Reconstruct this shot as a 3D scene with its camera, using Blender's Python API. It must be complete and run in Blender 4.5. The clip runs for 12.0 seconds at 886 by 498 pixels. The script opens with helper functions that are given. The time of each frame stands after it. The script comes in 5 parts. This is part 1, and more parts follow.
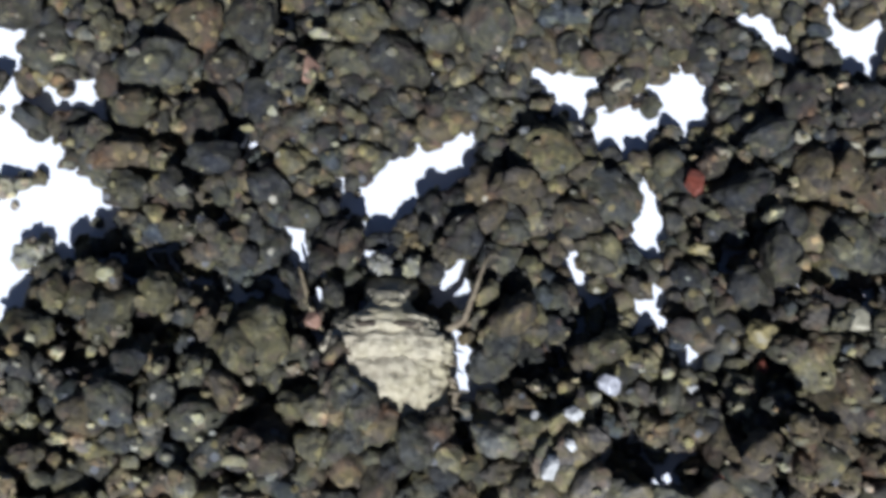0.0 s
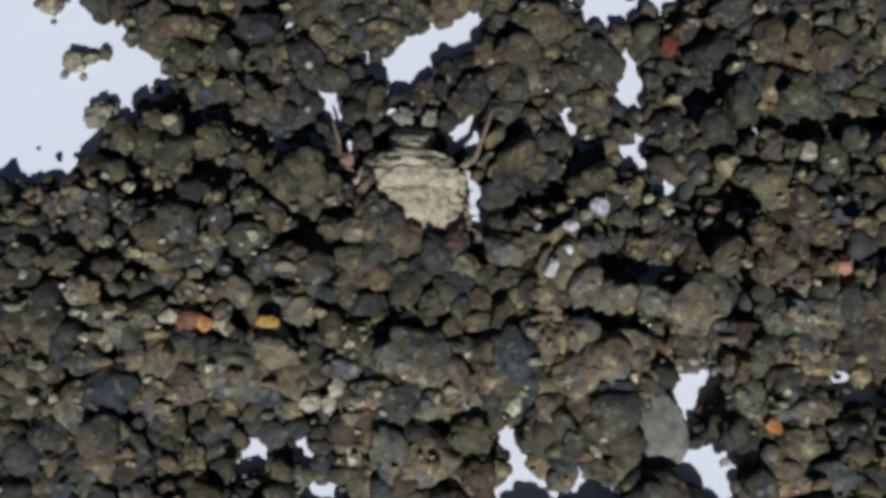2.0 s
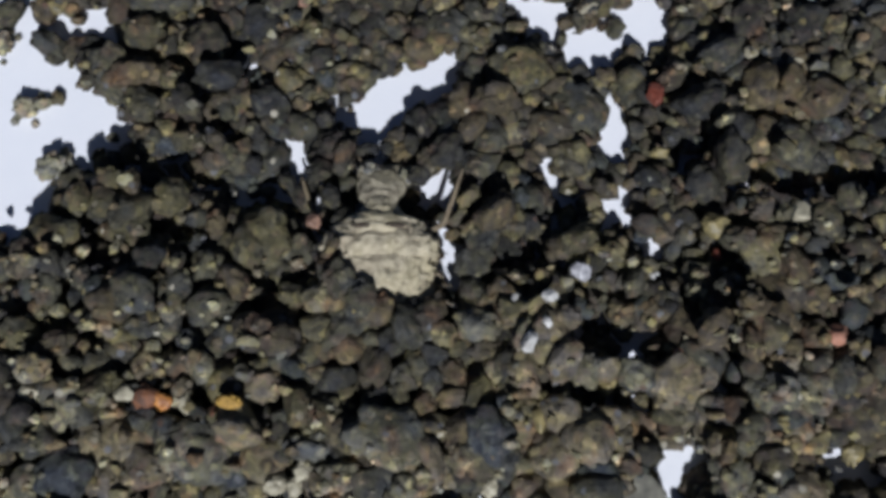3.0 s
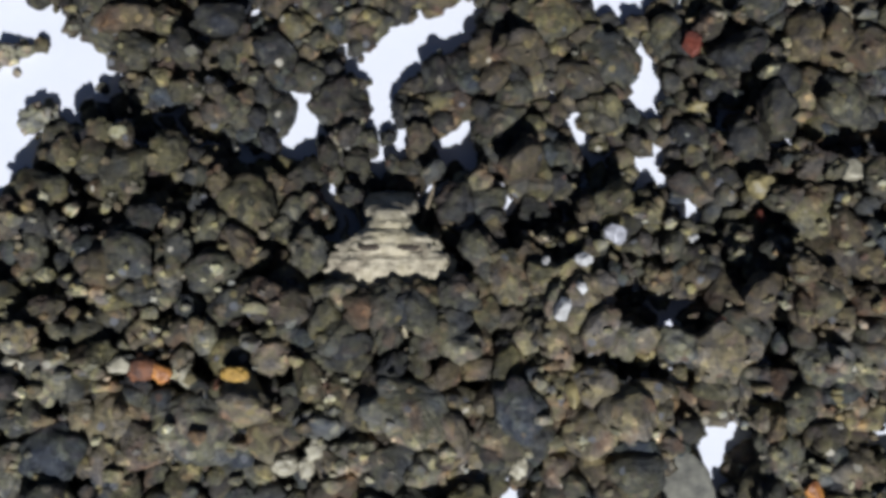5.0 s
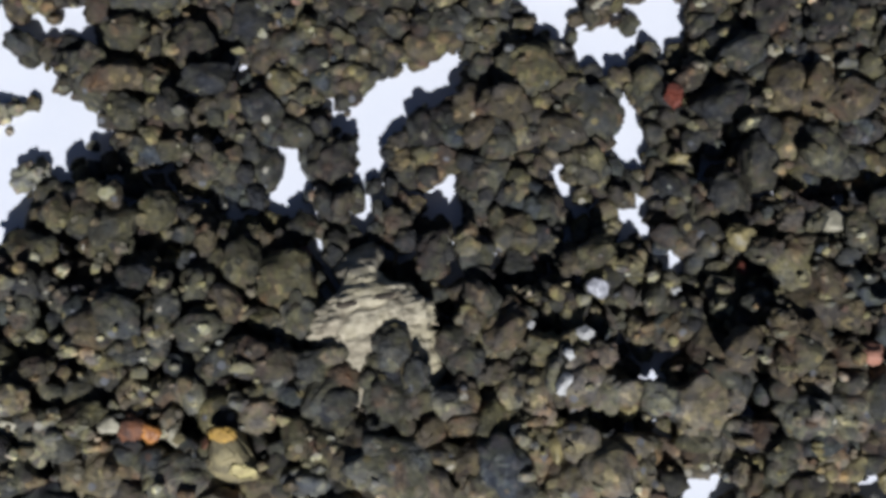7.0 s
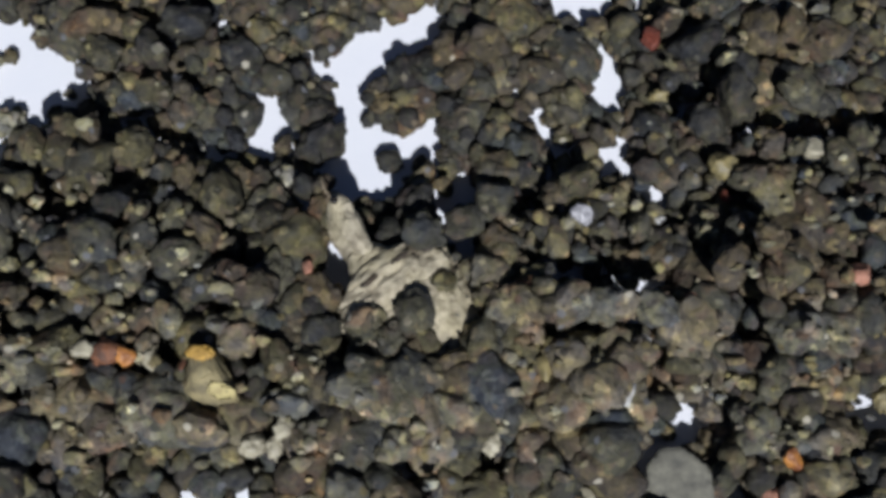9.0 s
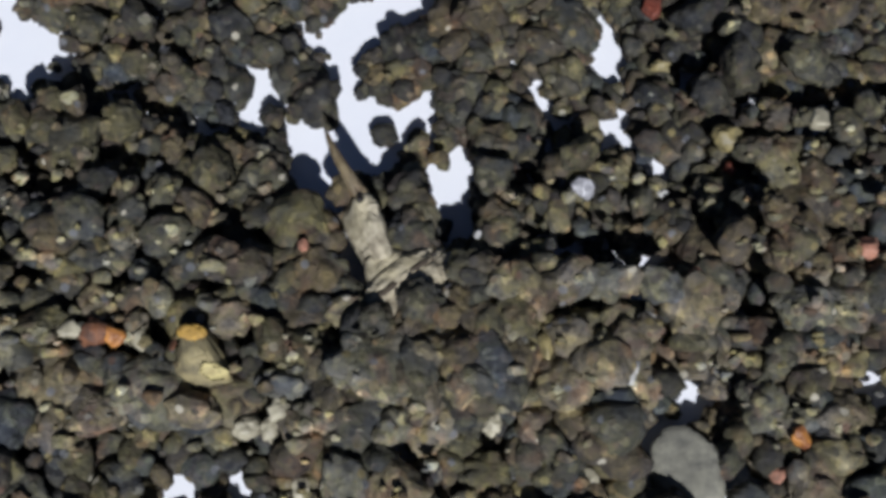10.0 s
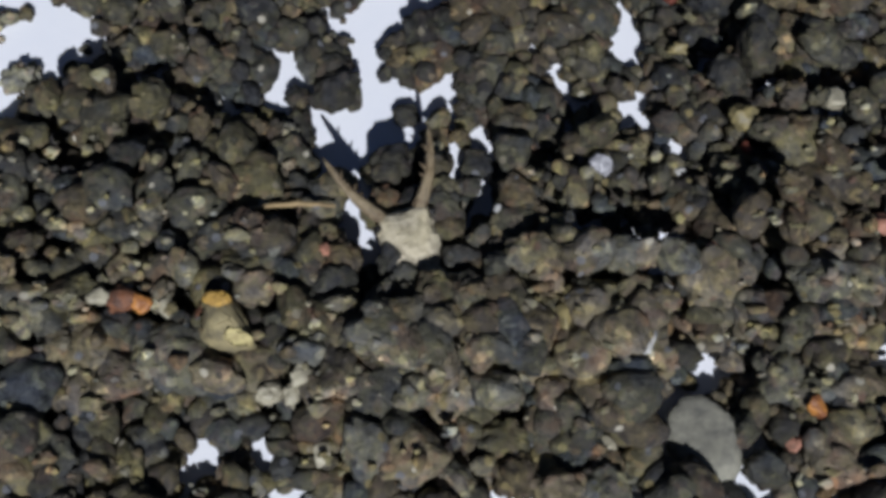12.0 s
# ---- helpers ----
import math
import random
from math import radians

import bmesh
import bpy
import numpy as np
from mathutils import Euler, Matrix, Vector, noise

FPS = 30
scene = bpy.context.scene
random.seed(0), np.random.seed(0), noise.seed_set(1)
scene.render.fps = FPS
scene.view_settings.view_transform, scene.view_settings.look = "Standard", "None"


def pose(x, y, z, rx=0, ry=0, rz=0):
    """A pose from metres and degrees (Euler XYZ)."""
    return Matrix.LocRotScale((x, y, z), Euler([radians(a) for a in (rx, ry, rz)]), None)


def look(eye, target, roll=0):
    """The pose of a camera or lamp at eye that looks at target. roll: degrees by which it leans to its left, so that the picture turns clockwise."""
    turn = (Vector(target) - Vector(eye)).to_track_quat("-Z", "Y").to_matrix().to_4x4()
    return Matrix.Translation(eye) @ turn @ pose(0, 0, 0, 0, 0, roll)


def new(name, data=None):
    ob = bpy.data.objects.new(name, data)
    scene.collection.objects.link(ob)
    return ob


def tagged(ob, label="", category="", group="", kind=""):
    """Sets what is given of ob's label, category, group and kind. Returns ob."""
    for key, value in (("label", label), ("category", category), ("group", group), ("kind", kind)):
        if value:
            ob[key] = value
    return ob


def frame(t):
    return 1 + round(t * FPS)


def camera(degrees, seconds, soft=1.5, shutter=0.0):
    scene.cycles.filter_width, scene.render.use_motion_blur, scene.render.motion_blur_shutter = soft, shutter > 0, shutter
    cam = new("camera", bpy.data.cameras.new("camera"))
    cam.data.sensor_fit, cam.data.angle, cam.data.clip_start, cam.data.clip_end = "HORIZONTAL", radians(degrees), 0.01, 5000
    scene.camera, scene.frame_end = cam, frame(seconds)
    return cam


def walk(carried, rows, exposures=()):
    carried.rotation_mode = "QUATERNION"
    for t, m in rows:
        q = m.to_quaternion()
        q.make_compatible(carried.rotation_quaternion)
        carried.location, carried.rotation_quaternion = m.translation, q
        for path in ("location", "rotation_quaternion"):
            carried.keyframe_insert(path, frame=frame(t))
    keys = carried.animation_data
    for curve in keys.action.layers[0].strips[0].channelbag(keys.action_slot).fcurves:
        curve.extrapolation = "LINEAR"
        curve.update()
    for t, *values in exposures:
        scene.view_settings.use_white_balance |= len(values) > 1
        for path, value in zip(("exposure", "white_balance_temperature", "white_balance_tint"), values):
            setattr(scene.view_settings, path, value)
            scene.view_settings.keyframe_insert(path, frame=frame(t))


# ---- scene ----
# An antlion larva that digs itself backwards into dark crumbly soil spread on white paper, seen close from above.
# The plan is in millimetres: MM turns it into metres. x to the right, y away from the camera.
MM = 0.001

cam = camera(40, 12.0, soft=4.0, shutter=0.5)
walk(cam, [
    (0, pose(0.00245, -0.01900, 0.03972, 21.940, 2.520, 1.605)),
    (0.2, pose(0.00225, -0.01938, 0.03962, 21.561, 1.945, 1.553)),
    (0.5, pose(0.00116, -0.02020, 0.04033, 21.113, 2.608, 1.975)),
    (0.8, pose(0.00025, -0.02086, 0.04093, 20.335, 1.727, 1.323)),
    (1, pose(-0.00055, -0.02157, 0.04136, 19.961, 1.871, 1.383)),
    (1.2, pose(-0.00018, -0.02304, 0.04208, 21.203, 1.361, 0.800)),
    (1.5, pose(0.00039, -0.02590, 0.04279, 22.004, 1.506, 0.895)),
    (1.7, pose(0.00107, -0.02786, 0.04324, 22.349, 1.004, 0.493)),
    (2, pose(0.00123, -0.02811, 0.04368, 23.260, 1.554, 0.649)),
    (2.5, pose(0.00166, -0.02713, 0.04311, 22.899, 1.500, 0.676)),
    (2.7, pose(0.00193, -0.02519, 0.04330, 21.663, 1.460, 0.529)),
    (4.3, pose(0.00017, -0.02035, 0.04066, 19.095, -0.558, -0.142)),
    (4.5, pose(0.00007, -0.02064, 0.04052, 18.969, -0.280, -0.127)),
    (5, pose(-0.00003, -0.02238, 0.03958, 19.611, -0.211, -0.002)),
    (5.5, pose(-0.00000, -0.02198, 0.04007, 19.553, 0.000, -0.000)),
    (6, pose(0.00040, -0.02190, 0.04025, 19.425, 0.392, 0.118)),
    (6.5, pose(0.00056, -0.02083, 0.04066, 19.165, 0.144, -0.286)),
    (6.7, pose(0.00110, -0.02038, 0.04091, 19.141, 0.749, -0.248)),
    (8.3, pose(-0.00007, -0.02621, 0.03857, 26.072, -0.267, -1.421)),
    (8.5, pose(0.00024, -0.02646, 0.03851, 26.373, -0.290, -1.442)),
    (9, pose(0.00031, -0.02717, 0.03747, 26.319, -0.591, -1.604)),
    (9.5, pose(0.00035, -0.02748, 0.03627, 25.768, -0.724, -1.868)),
    (10, pose(0.00002, -0.02678, 0.03646, 25.324, -0.967, -2.135)),
    (10.5, pose(0.00005, -0.02704, 0.03655, 25.706, -0.510, -1.934)),
    (11, pose(-0.00006, -0.02770, 0.03595, 26.051, -0.778, -1.920)),
    (11.5, pose(0.00009, -0.02818, 0.03650, 27.157, -0.148, -1.464)),
    (12, pose(0.00003, -0.02881, 0.03623, 26.901, -0.128, -1.424)),
], [(0, 0.34, 5750, 11), (0.5, 0.18, 5750, 11), (1.0, 0.04, 5900, 11), (2.0, -0.38, 6000, 11), (2.7, -0.36, 6000, 12), (4.3, 0.2, 6000, 12), (4.6, 0.17, 6000, 12), (5.2, -0.07, 6000, 12), (6.7, -0.07, 6000, 12), (8.3, -0.16, 6100, 12), (11.0, -0.13, 6050, 12), (11.4, -0.3, 6000, 12), (12.0, -0.33, 6000, 12)])

# ---- light: low bright sun from behind the camera, blue sky ----
SUN_HEIGHT, SUN_TURN = 40, 6
world = bpy.data.worlds.new("sky")
world.use_nodes = True
sky = world.node_tree.nodes.new("ShaderNodeTexSky")
sky.sky_type, sky.sun_disc = "NISHITA", False
sky.air_density, sky.dust_density = 0.24, 0.12
sky.sun_elevation, sky.sun_rotation = radians(SUN_HEIGHT), radians(180 - SUN_TURN)
back = world.node_tree.nodes["Background"]
back.inputs["Strength"].default_value = 0.06
world.node_tree.links.new(sky.outputs[0], back.inputs["Color"])
scene.world = world
sun_data = bpy.data.lights.new("sun", "SUN")
sun_data.energy, sun_data.angle, sun_data.color = 5.0, radians(0.53), (1.0, 0.985, 0.975)
sun = new("sun", sun_data)
sx, sy = math.sin(radians(SUN_TURN)), -math.cos(radians(SUN_TURN))
ch, sh = math.cos(radians(SUN_HEIGHT)), math.sin(radians(SUN_HEIGHT))
sun.matrix_world = look((sx * ch, sy * ch, sh), (0, 0, 0))


# ---- materials ----
def nodes_of(name, rough=0.85, spec=0.25):
    mat = bpy.data.materials.new(name)
    mat.use_nodes = True
    nt = mat.node_tree
    bsdf = nt.nodes["Principled BSDF"]
    bsdf.inputs["Roughness"].default_value = rough
    bsdf.inputs["Specular IOR Level"].default_value = spec
    return mat, nt, bsdf


def noise_tex(nt, scale, detail=4.0, rough=0.6, vector=None):
    n = nt.nodes.new("ShaderNodeTexNoise")
    n.inputs["Scale"].default_value = scale
    n.inputs["Detail"].default_value = detail
    n.inputs["Roughness"].default_value = rough
    if vector is not None:
        nt.links.new(vector, n.inputs["Vector"])
    return n


def ramp(nt, source, stops):
    r = nt.nodes.new("ShaderNodeValToRGB")
    el = r.color_ramp.elements
    while len(el) < len(stops):
        el.new(0.5)
    for e, (p, c) in zip(el, stops):
        e.position, e.color = p, (*c, 1)
    nt.links.new(source, r.inputs[0])
    return r


def mix(nt, kind, a, b, fac=None, amount=1.0):
    m = nt.nodes.new("ShaderNodeMix")
    m.data_type, m.blend_type = "RGBA", kind
    m.inputs[0].default_value = amount
    if fac is not None:
        nt.links.new(fac, m.inputs[0])
    nt.links.new(a, m.inputs[6])
    nt.links.new(b, m.inputs[7])
    return m.outputs[2]


def math_node(nt, op, a, b):
    m = nt.nodes.new("ShaderNodeMath")
    m.operation = op
    for i, v in enumerate((a, b)):
        if isinstance(v, (int, float)):
            m.inputs[i].default_value = v
        else:
            nt.links.new(v, m.inputs[i])
    return m.outputs[0]


def bump(nt, bsdf, height, strength, distance):
    b = nt.nodes.new("ShaderNodeBump")
    b.inputs["Strength"].default_value = strength
    b.inputs["Distance"].default_value = distance
    nt.links.new(height, b.inputs["Height"])
    nt.links.new(b.outputs[0], bsdf.inputs["Normal"])


def soil_material(name, tints, fleck=0.5, rough=0.9):
    """Crumbs of soil: one of the tints per crumb, grains and stains inside it, pale mineral flecks."""
    mat, nt, bsdf = nodes_of(name, rough, 0.2)
    pos = nt.nodes.new("ShaderNodeNewGeometry")
    info = nt.nodes.new("ShaderNodeObjectInfo")
    pick = math_node(nt, "FRACT", math_node(nt, "ADD", info.outputs["Random"], pos.outputs["Random Per Island"]), 0)
    tint = ramp(nt, pick, [(i / len(tints), [0.85 * v * w for v, w in zip(c, (1.01, 1.0, 0.94))]) for i, c in enumerate(tints)])
    tint.color_ramp.interpolation = "CONSTANT"
    coarse = noise_tex(nt, 2300, 5, 0.68, pos.outputs["Position"])
    fine = noise_tex(nt, 7000, 3, 0.7, pos.outputs["Position"])
    shade = ramp(nt, coarse.outputs[0], [(0.3, (0.72, 0.72, 0.73)), (0.5, (1.05, 1.04, 1.02)), (0.62, (1.35, 1.31, 1.22)), (0.72, (2.0, 1.88, 1.6))])
    col = mix(nt, "MULTIPLY", tint.outputs[0], shade.outputs[0])
    grit = ramp(nt, fine.outputs[0], [(0.3, (0.82, 0.82, 0.82)), (0.7, (1.2, 1.19, 1.17))])
    col = mix(nt, "MULTIPLY", col, grit.outputs[0])
    hue = noise_tex(nt, 900, 3, 0.55, pos.outputs["Position"])
    stain = ramp(nt, hue.outputs[0], [(0.3, (0.86, 0.97, 1.16)), (0.42, (0.96, 1.0, 1.05)), (0.52, (1.03, 1.06, 0.86)), (0.59, (1.02, 0.98, 0.98)), (0.7, (1.24, 0.98, 0.86))])
    col = mix(nt, "MULTIPLY", col, stain.outputs[0])
    # the single grains that the crumb is baked from
    wander = nt.nodes.new("ShaderNodeVectorMath")
    wander.operation = "MULTIPLY_ADD"
    wander.inputs[1].default_value = (0.00022, 0.00022, 0.00022)
    nt.links.new(coarse.outputs["Color"], wander.inputs[0])
    nt.links.new(pos.outputs["Position"], wander.inputs[2])
    grains = nt.nodes.new("ShaderNodeTexVoronoi")
    grains.inputs["Scale"].default_value = 3600
    nt.links.new(wander.outputs[0], grains.inputs["Vector"])
    lot = nt.nodes.new("ShaderNodeSeparateColor")
    nt.links.new(grains.outputs["Color"], lot.inputs[0])
    kinds = ramp(nt, lot.outputs[0], [(0.0, (0.6, 0.61, 0.64)), (0.16, (0.8, 0.8, 0.82)), (0.5, (0.95, 0.94, 0.92)), (0.72, (1.06, 1.05, 0.94)), (0.87, (1.14, 1.02, 0.93)), (0.93, (1.65, 1.6, 1.36))])
    kinds.color_ramp.interpolation = "CONSTANT"
    col = mix(nt, "MULTIPLY", col, kinds.outputs[0])
    cells = nt.nodes.new("ShaderNodeTexVoronoi")
    cells.inputs["Scale"].default_value = 2300
    nt.links.new(pos.outputs["Position"], cells.inputs["Vector"])
    chance = nt.nodes.new("ShaderNodeSeparateColor")
    nt.links.new(cells.outputs["Color"], chance.inputs[0])
    near = math_node(nt, "LESS_THAN", cells.outputs["Distance"], 0.33)
    some = math_node(nt, "GREATER_THAN", chance.outputs[0], 1 - 0.22 * fleck)
    fac = math_node(nt, "MULTIPLY", math_node(nt, "MULTIPLY", near, some), 0.8)
    minerals = ramp(nt, chance.outputs[1], [(0.0, (0.2, 0.18, 0.13)), (0.3, (0.2, 0.165, 0.075)), (0.5, (0.15, 0.155, 0.165)), (0.7, (0.12, 0.075, 0.055)), (0.76, (0.03, 0.03, 0.032)), (0.9, (0.46, 0.43, 0.34))])
    minerals.color_ramp.interpolation = "CONSTANT"
    col = mix(nt, "MIX", col, minerals.outputs[0], fac)
    nt.links.new(col, bsdf.inputs["Base Color"])
    bump(nt, bsdf, math_node(nt, "ADD", coarse.outputs[0], math_node(nt, "MULTIPLY", fine.outputs[0], 0.5)), 0.75, 0.00025)
    return mat


def mineral_material(name, light, dark, rough=0.5, scale=2200):
    mat, nt, bsdf = nodes_of(name, rough, 0.4)
    pos = nt.nodes.new("ShaderNodeNewGeometry")
    n = noise_tex(nt, scale, 4, 0.6, pos.outputs["Position"])
    r = ramp(nt, n.outputs[0], [(0.33, dark), (0.62, light)])
    nt.links.new(r.outputs[0], bsdf.inputs["Base Color"])
    bump(nt, bsdf, n.outputs[0], 0.5, 0.0001)
    return mat


SOIL = {
    "o": soil_material("olive_soil", [(0.103, 0.0946, 0.0682), (0.0902, 0.0836, 0.0638), (0.119, 0.108, 0.0748)]),
    "b": soil_material("brown_soil", [(0.101, 0.0847, 0.0682), (0.088, 0.077, 0.066), (0.119, 0.0968, 0.0726)]),
    "g": soil_material("grey_soil", [(0.0858, 0.0836, 0.0748), (0.0748, 0.0737, 0.0693), (0.099, 0.0946, 0.0825)]),
    "d": soil_material("dark_soil", [(0.0525, 0.0504, 0.0494), (0.0609, 0.0578, 0.0525), (0.0462, 0.0462, 0.0483)], 0.3),
    "t": soil_material("tan_soil", [(0.165, 0.149, 0.108), (0.143, 0.125, 0.0935), (0.182, 0.165, 0.132)], 1.2),
    "s": soil_material("slate_soil", [(0.0748, 0.0792, 0.088), (0.066, 0.0715, 0.0825)], 0.3),
    # the brown and grey soil again, with brighter light painted into the tint
    "n": soil_material("lightened_brown_soil", [(0.192, 0.166, 0.136), (0.168, 0.144, 0.122), (0.21, 0.18, 0.142)], 1.2),
    "m": soil_material("lightened_grey_soil", [(0.166, 0.158, 0.14), (0.146, 0.142, 0.131), (0.182, 0.173, 0.148)], 1.2),
    "f": soil_material("pale_grey_soil", [(0.3, 0.29, 0.25), (0.26, 0.25, 0.22), (0.33, 0.31, 0.27)], 0.6),
    "r": soil_material("rusty_soil", [(0.2, 0.11, 0.07), (0.17, 0.1, 0.07), (0.22, 0.13, 0.08)], 0.8),
    "p": mineral_material("pale_mineral", (0.42, 0.39, 0.28), (0.22, 0.2, 0.14)),
    "y": mineral_material("ochre_mineral", (0.27, 0.225, 0.1), (0.12, 0.105, 0.06)),
    "c": mineral_material("coral_mineral", (0.32, 0.19, 0.13), (0.16, 0.1, 0.07)),
}
MIXED_SOIL = soil_material("mixed_soil", [
    (0.0889, 0.0866, 0.0775), (0.125, 0.105, 0.0821), (0.0684, 0.0684, 0.0661), (0.109, 0.101, 0.0752), (0.073, 0.0798, 0.0889),
    (0.103, 0.0946, 0.0775), (0.177, 0.157, 0.114), (0.0798, 0.0707, 0.0627), (0.0513, 0.049, 0.0479), (0.148, 0.131, 0.0855),
    (0.057, 0.0559, 0.057), (0.0969, 0.0821, 0.0684)], 1.0)
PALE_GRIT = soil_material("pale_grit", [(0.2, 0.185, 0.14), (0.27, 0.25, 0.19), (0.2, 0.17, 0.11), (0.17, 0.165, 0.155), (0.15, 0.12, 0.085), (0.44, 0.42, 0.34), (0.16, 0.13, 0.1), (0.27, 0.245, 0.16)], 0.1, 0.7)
WHITE_QUARTZ = mineral_material("white_quartz", (0.55, 0.55, 0.52), (0.3, 0.29, 0.26), 0.5)
ORANGE_QUARTZ = mineral_material("orange_quartz", (0.5, 0.22, 0.05), (0.16, 0.06, 0.03), 0.5)
RED_STONE = mineral_material("red_stone", (0.2, 0.052, 0.03), (0.1, 0.036, 0.025), 0.6, 3000)
RUST_STONE = mineral_material("rust_stone", (0.2, 0.085, 0.04), (0.09, 0.05, 0.035), 0.7, 3000)
CORAL_STONE = mineral_material("coral_stone", (0.42, 0.2, 0.13), (0.2, 0.11, 0.075), 0.6)
YELLOW_STONE = mineral_material("tan_stone", (0.29, 0.245, 0.125), (0.12, 0.105, 0.065), 0.8, 1900)
YELLOW_FACET = mineral_material("yellow_facet", (0.58, 0.36, 0.07), (0.28, 0.17, 0.045), 0.7, 1900)
PALE_FACET = mineral_material("pale_yellow_facet", (0.52, 0.45, 0.2), (0.27, 0.22, 0.1), 0.7, 1900)
GREY_CRYSTAL = mineral_material("grey_crystal", (0.55, 0.55, 0.57), (0.14, 0.14, 0.15), 0.3)
SMOOTH_STONE = mineral_material("smooth_grey_stone", (0.27, 0.262, 0.205), (0.12, 0.118, 0.1), 0.75, 1700)


def paper_material():
    mat, nt, bsdf = nodes_of("white_paper", 0.8, 0.2)
    pos = nt.nodes.new("ShaderNodeNewGeometry")
    n = noise_tex(nt, 400, 5, 0.6, pos.outputs["Position"])
    r = ramp(nt, n.outputs[0], [(0.3, (0.83, 0.855, 0.9)), (0.7, (0.87, 0.89, 0.925))])
    nt.links.new(r.outputs[0], bsdf.inputs["Base Color"])
    bump(nt, bsdf, n.outputs[0], 0.1, 0.0001)
    return mat


def hide_material(name, light, mid, dark, rough=0.75):
    """The larva's dusty, wrinkled skin: sand colour with brown mottling."""
    mat, nt, bsdf = nodes_of(name, rough, 0.25)
    co = nt.nodes.new("ShaderNodeTexCoord")
    a = noise_tex(nt, 1900, 5, 0.7, co.outputs["Object"])
    b = noise_tex(nt, 4200, 4, 0.7, co.outputs["Object"])
    c = noise_tex(nt, 650, 3, 0.6, co.outputs["Object"])
    r = ramp(nt, a.outputs[0], [(0.33, dark), (0.43, mid), (0.55, light)])
    g = ramp(nt, b.outputs[0], [(0.3, (0.72, 0.7, 0.65)), (0.52, (1, 1, 1)), (0.75, (1.12, 1.12, 1.08))])
    dust = ramp(nt, c.outputs[0], [(0.35, (0.82, 0.8, 0.8)), (0.5, (1, 1, 1)), (0.65, (1.04, 1.03, 0.94))])
    col = mix(nt, "MULTIPLY", r.outputs[0], g.outputs[0])
    nt.links.new(mix(nt, "MULTIPLY", col, dust.outputs[0]), bsdf.inputs["Base Color"])
    bump(nt, bsdf, math_node(nt, "ADD", a.outputs[0], math_node(nt, "MULTIPLY", b.outputs[0], 0.5)), 0.9, 0.00016)
    return mat


HIDE = hide_material("sandy_skin", (0.51, 0.455, 0.325), (0.4, 0.357, 0.255), (0.18, 0.15, 0.105))
HEAD_HIDE = hide_material("head_shell", (0.49, 0.44, 0.32), (0.37, 0.335, 0.245), (0.15, 0.125, 0.08), 0.65)
JAW_HORN = hide_material("jaw_horn", (0.25, 0.2, 0.125), (0.19, 0.145, 0.09), (0.09, 0.065, 0.04), 0.45)
LEG_HIDE = hide_material("leg_skin", (0.27, 0.225, 0.15), (0.21, 0.17, 0.115), (0.11, 0.085, 0.06))
EYE_BLACK = mineral_material("eye_black", (0.02, 0.017, 0.015), (0.01, 0.01, 0.01), 0.25)
SPOT_BROWN = mineral_material("brown_spot", (0.06, 0.045, 0.03), (0.035, 0.028, 0.02), 0.8)
BRISTLE = mineral_material("bristle_tan", (0.3, 0.25, 0.17), (0.16, 0.13, 0.09), 0.6)
STRAW = mineral_material("dry_straw", (0.34, 0.25, 0.12), (0.19, 0.135, 0.065), 0.65, 1500)


# ---- building helpers ----
def part(name, bm, material, parent=None, label=""):
    me = bpy.data.meshes.new(name)
    bm.to_mesh(me)
    bm.free()
    me.polygons.foreach_set("use_smooth", [True] * len(me.polygons))
    me.materials.append(material)
    ob = new(name, me)
    if parent is not None:
        ob.parent = parent
    return tagged(ob, label)


def mm_pose(x, y, z, rx=0, ry=0, rz=0):
    return pose(x * MM, y * MM, z * MM, rx, ry, rz)


def ball(detail):
    bm = bmesh.new()
    bmesh.ops.create_icosphere(bm, subdivisions=detail, radius=1.0)
    co = np.array([v.co[:] for v in bm.verts])
    faces = np.array([[v.index for v in f.verts] for f in bm.faces])
    bm.free()
    return co, faces


BALLS = {d: ball(d) for d in (2, 3, 4)}


def crumb_shape(seed, detail, blobs=46, lumpy=0.3, grain=0.06, broken=10):
    """A clod of about unit radius: small grains stuck together, with a few broken faces."""
    rng = np.random.default_rng(seed)
    dirs, faces = BALLS[detail]
    mid = rng.normal(size=(blobs, 3))
    mid /= np.linalg.norm(mid, axis=1)[:, None]
    mid *= rng.uniform(0.5, 0.5 + lumpy, (blobs, 1))
    rad = rng.uniform(0.16, 0.34, blobs)
    reach = np.full(len(dirs), 0.76)
    for m, r in zip(mid, rad):
        along = dirs @ m
        inside = r * r - (m @ m - along ** 2)
        reach = np.maximum(reach, np.where(inside > 0, along + np.sqrt(np.maximum(inside, 0)), 0))
    n = rng.normal(size=(broken, 3))
    n /= np.linalg.norm(n, axis=1)[:, None]
    cut = rng.uniform(0.64, 1.0, broken)
    reach = np.minimum(reach, (cut / np.maximum(dirs @ n.T, 1e-6)).min(axis=1))
    co = dirs * reach[:, None] * rng.uniform(0.7, 1.2, 3)
    ripple = np.array([noise.fractal(Vector(p * 4.0 + seed), 0.6, 2.1, 4) for p in co])
    co *= (1 + grain * ripple)[:, None]
    return co / np.percentile(np.linalg.norm(co, axis=1), 80), faces


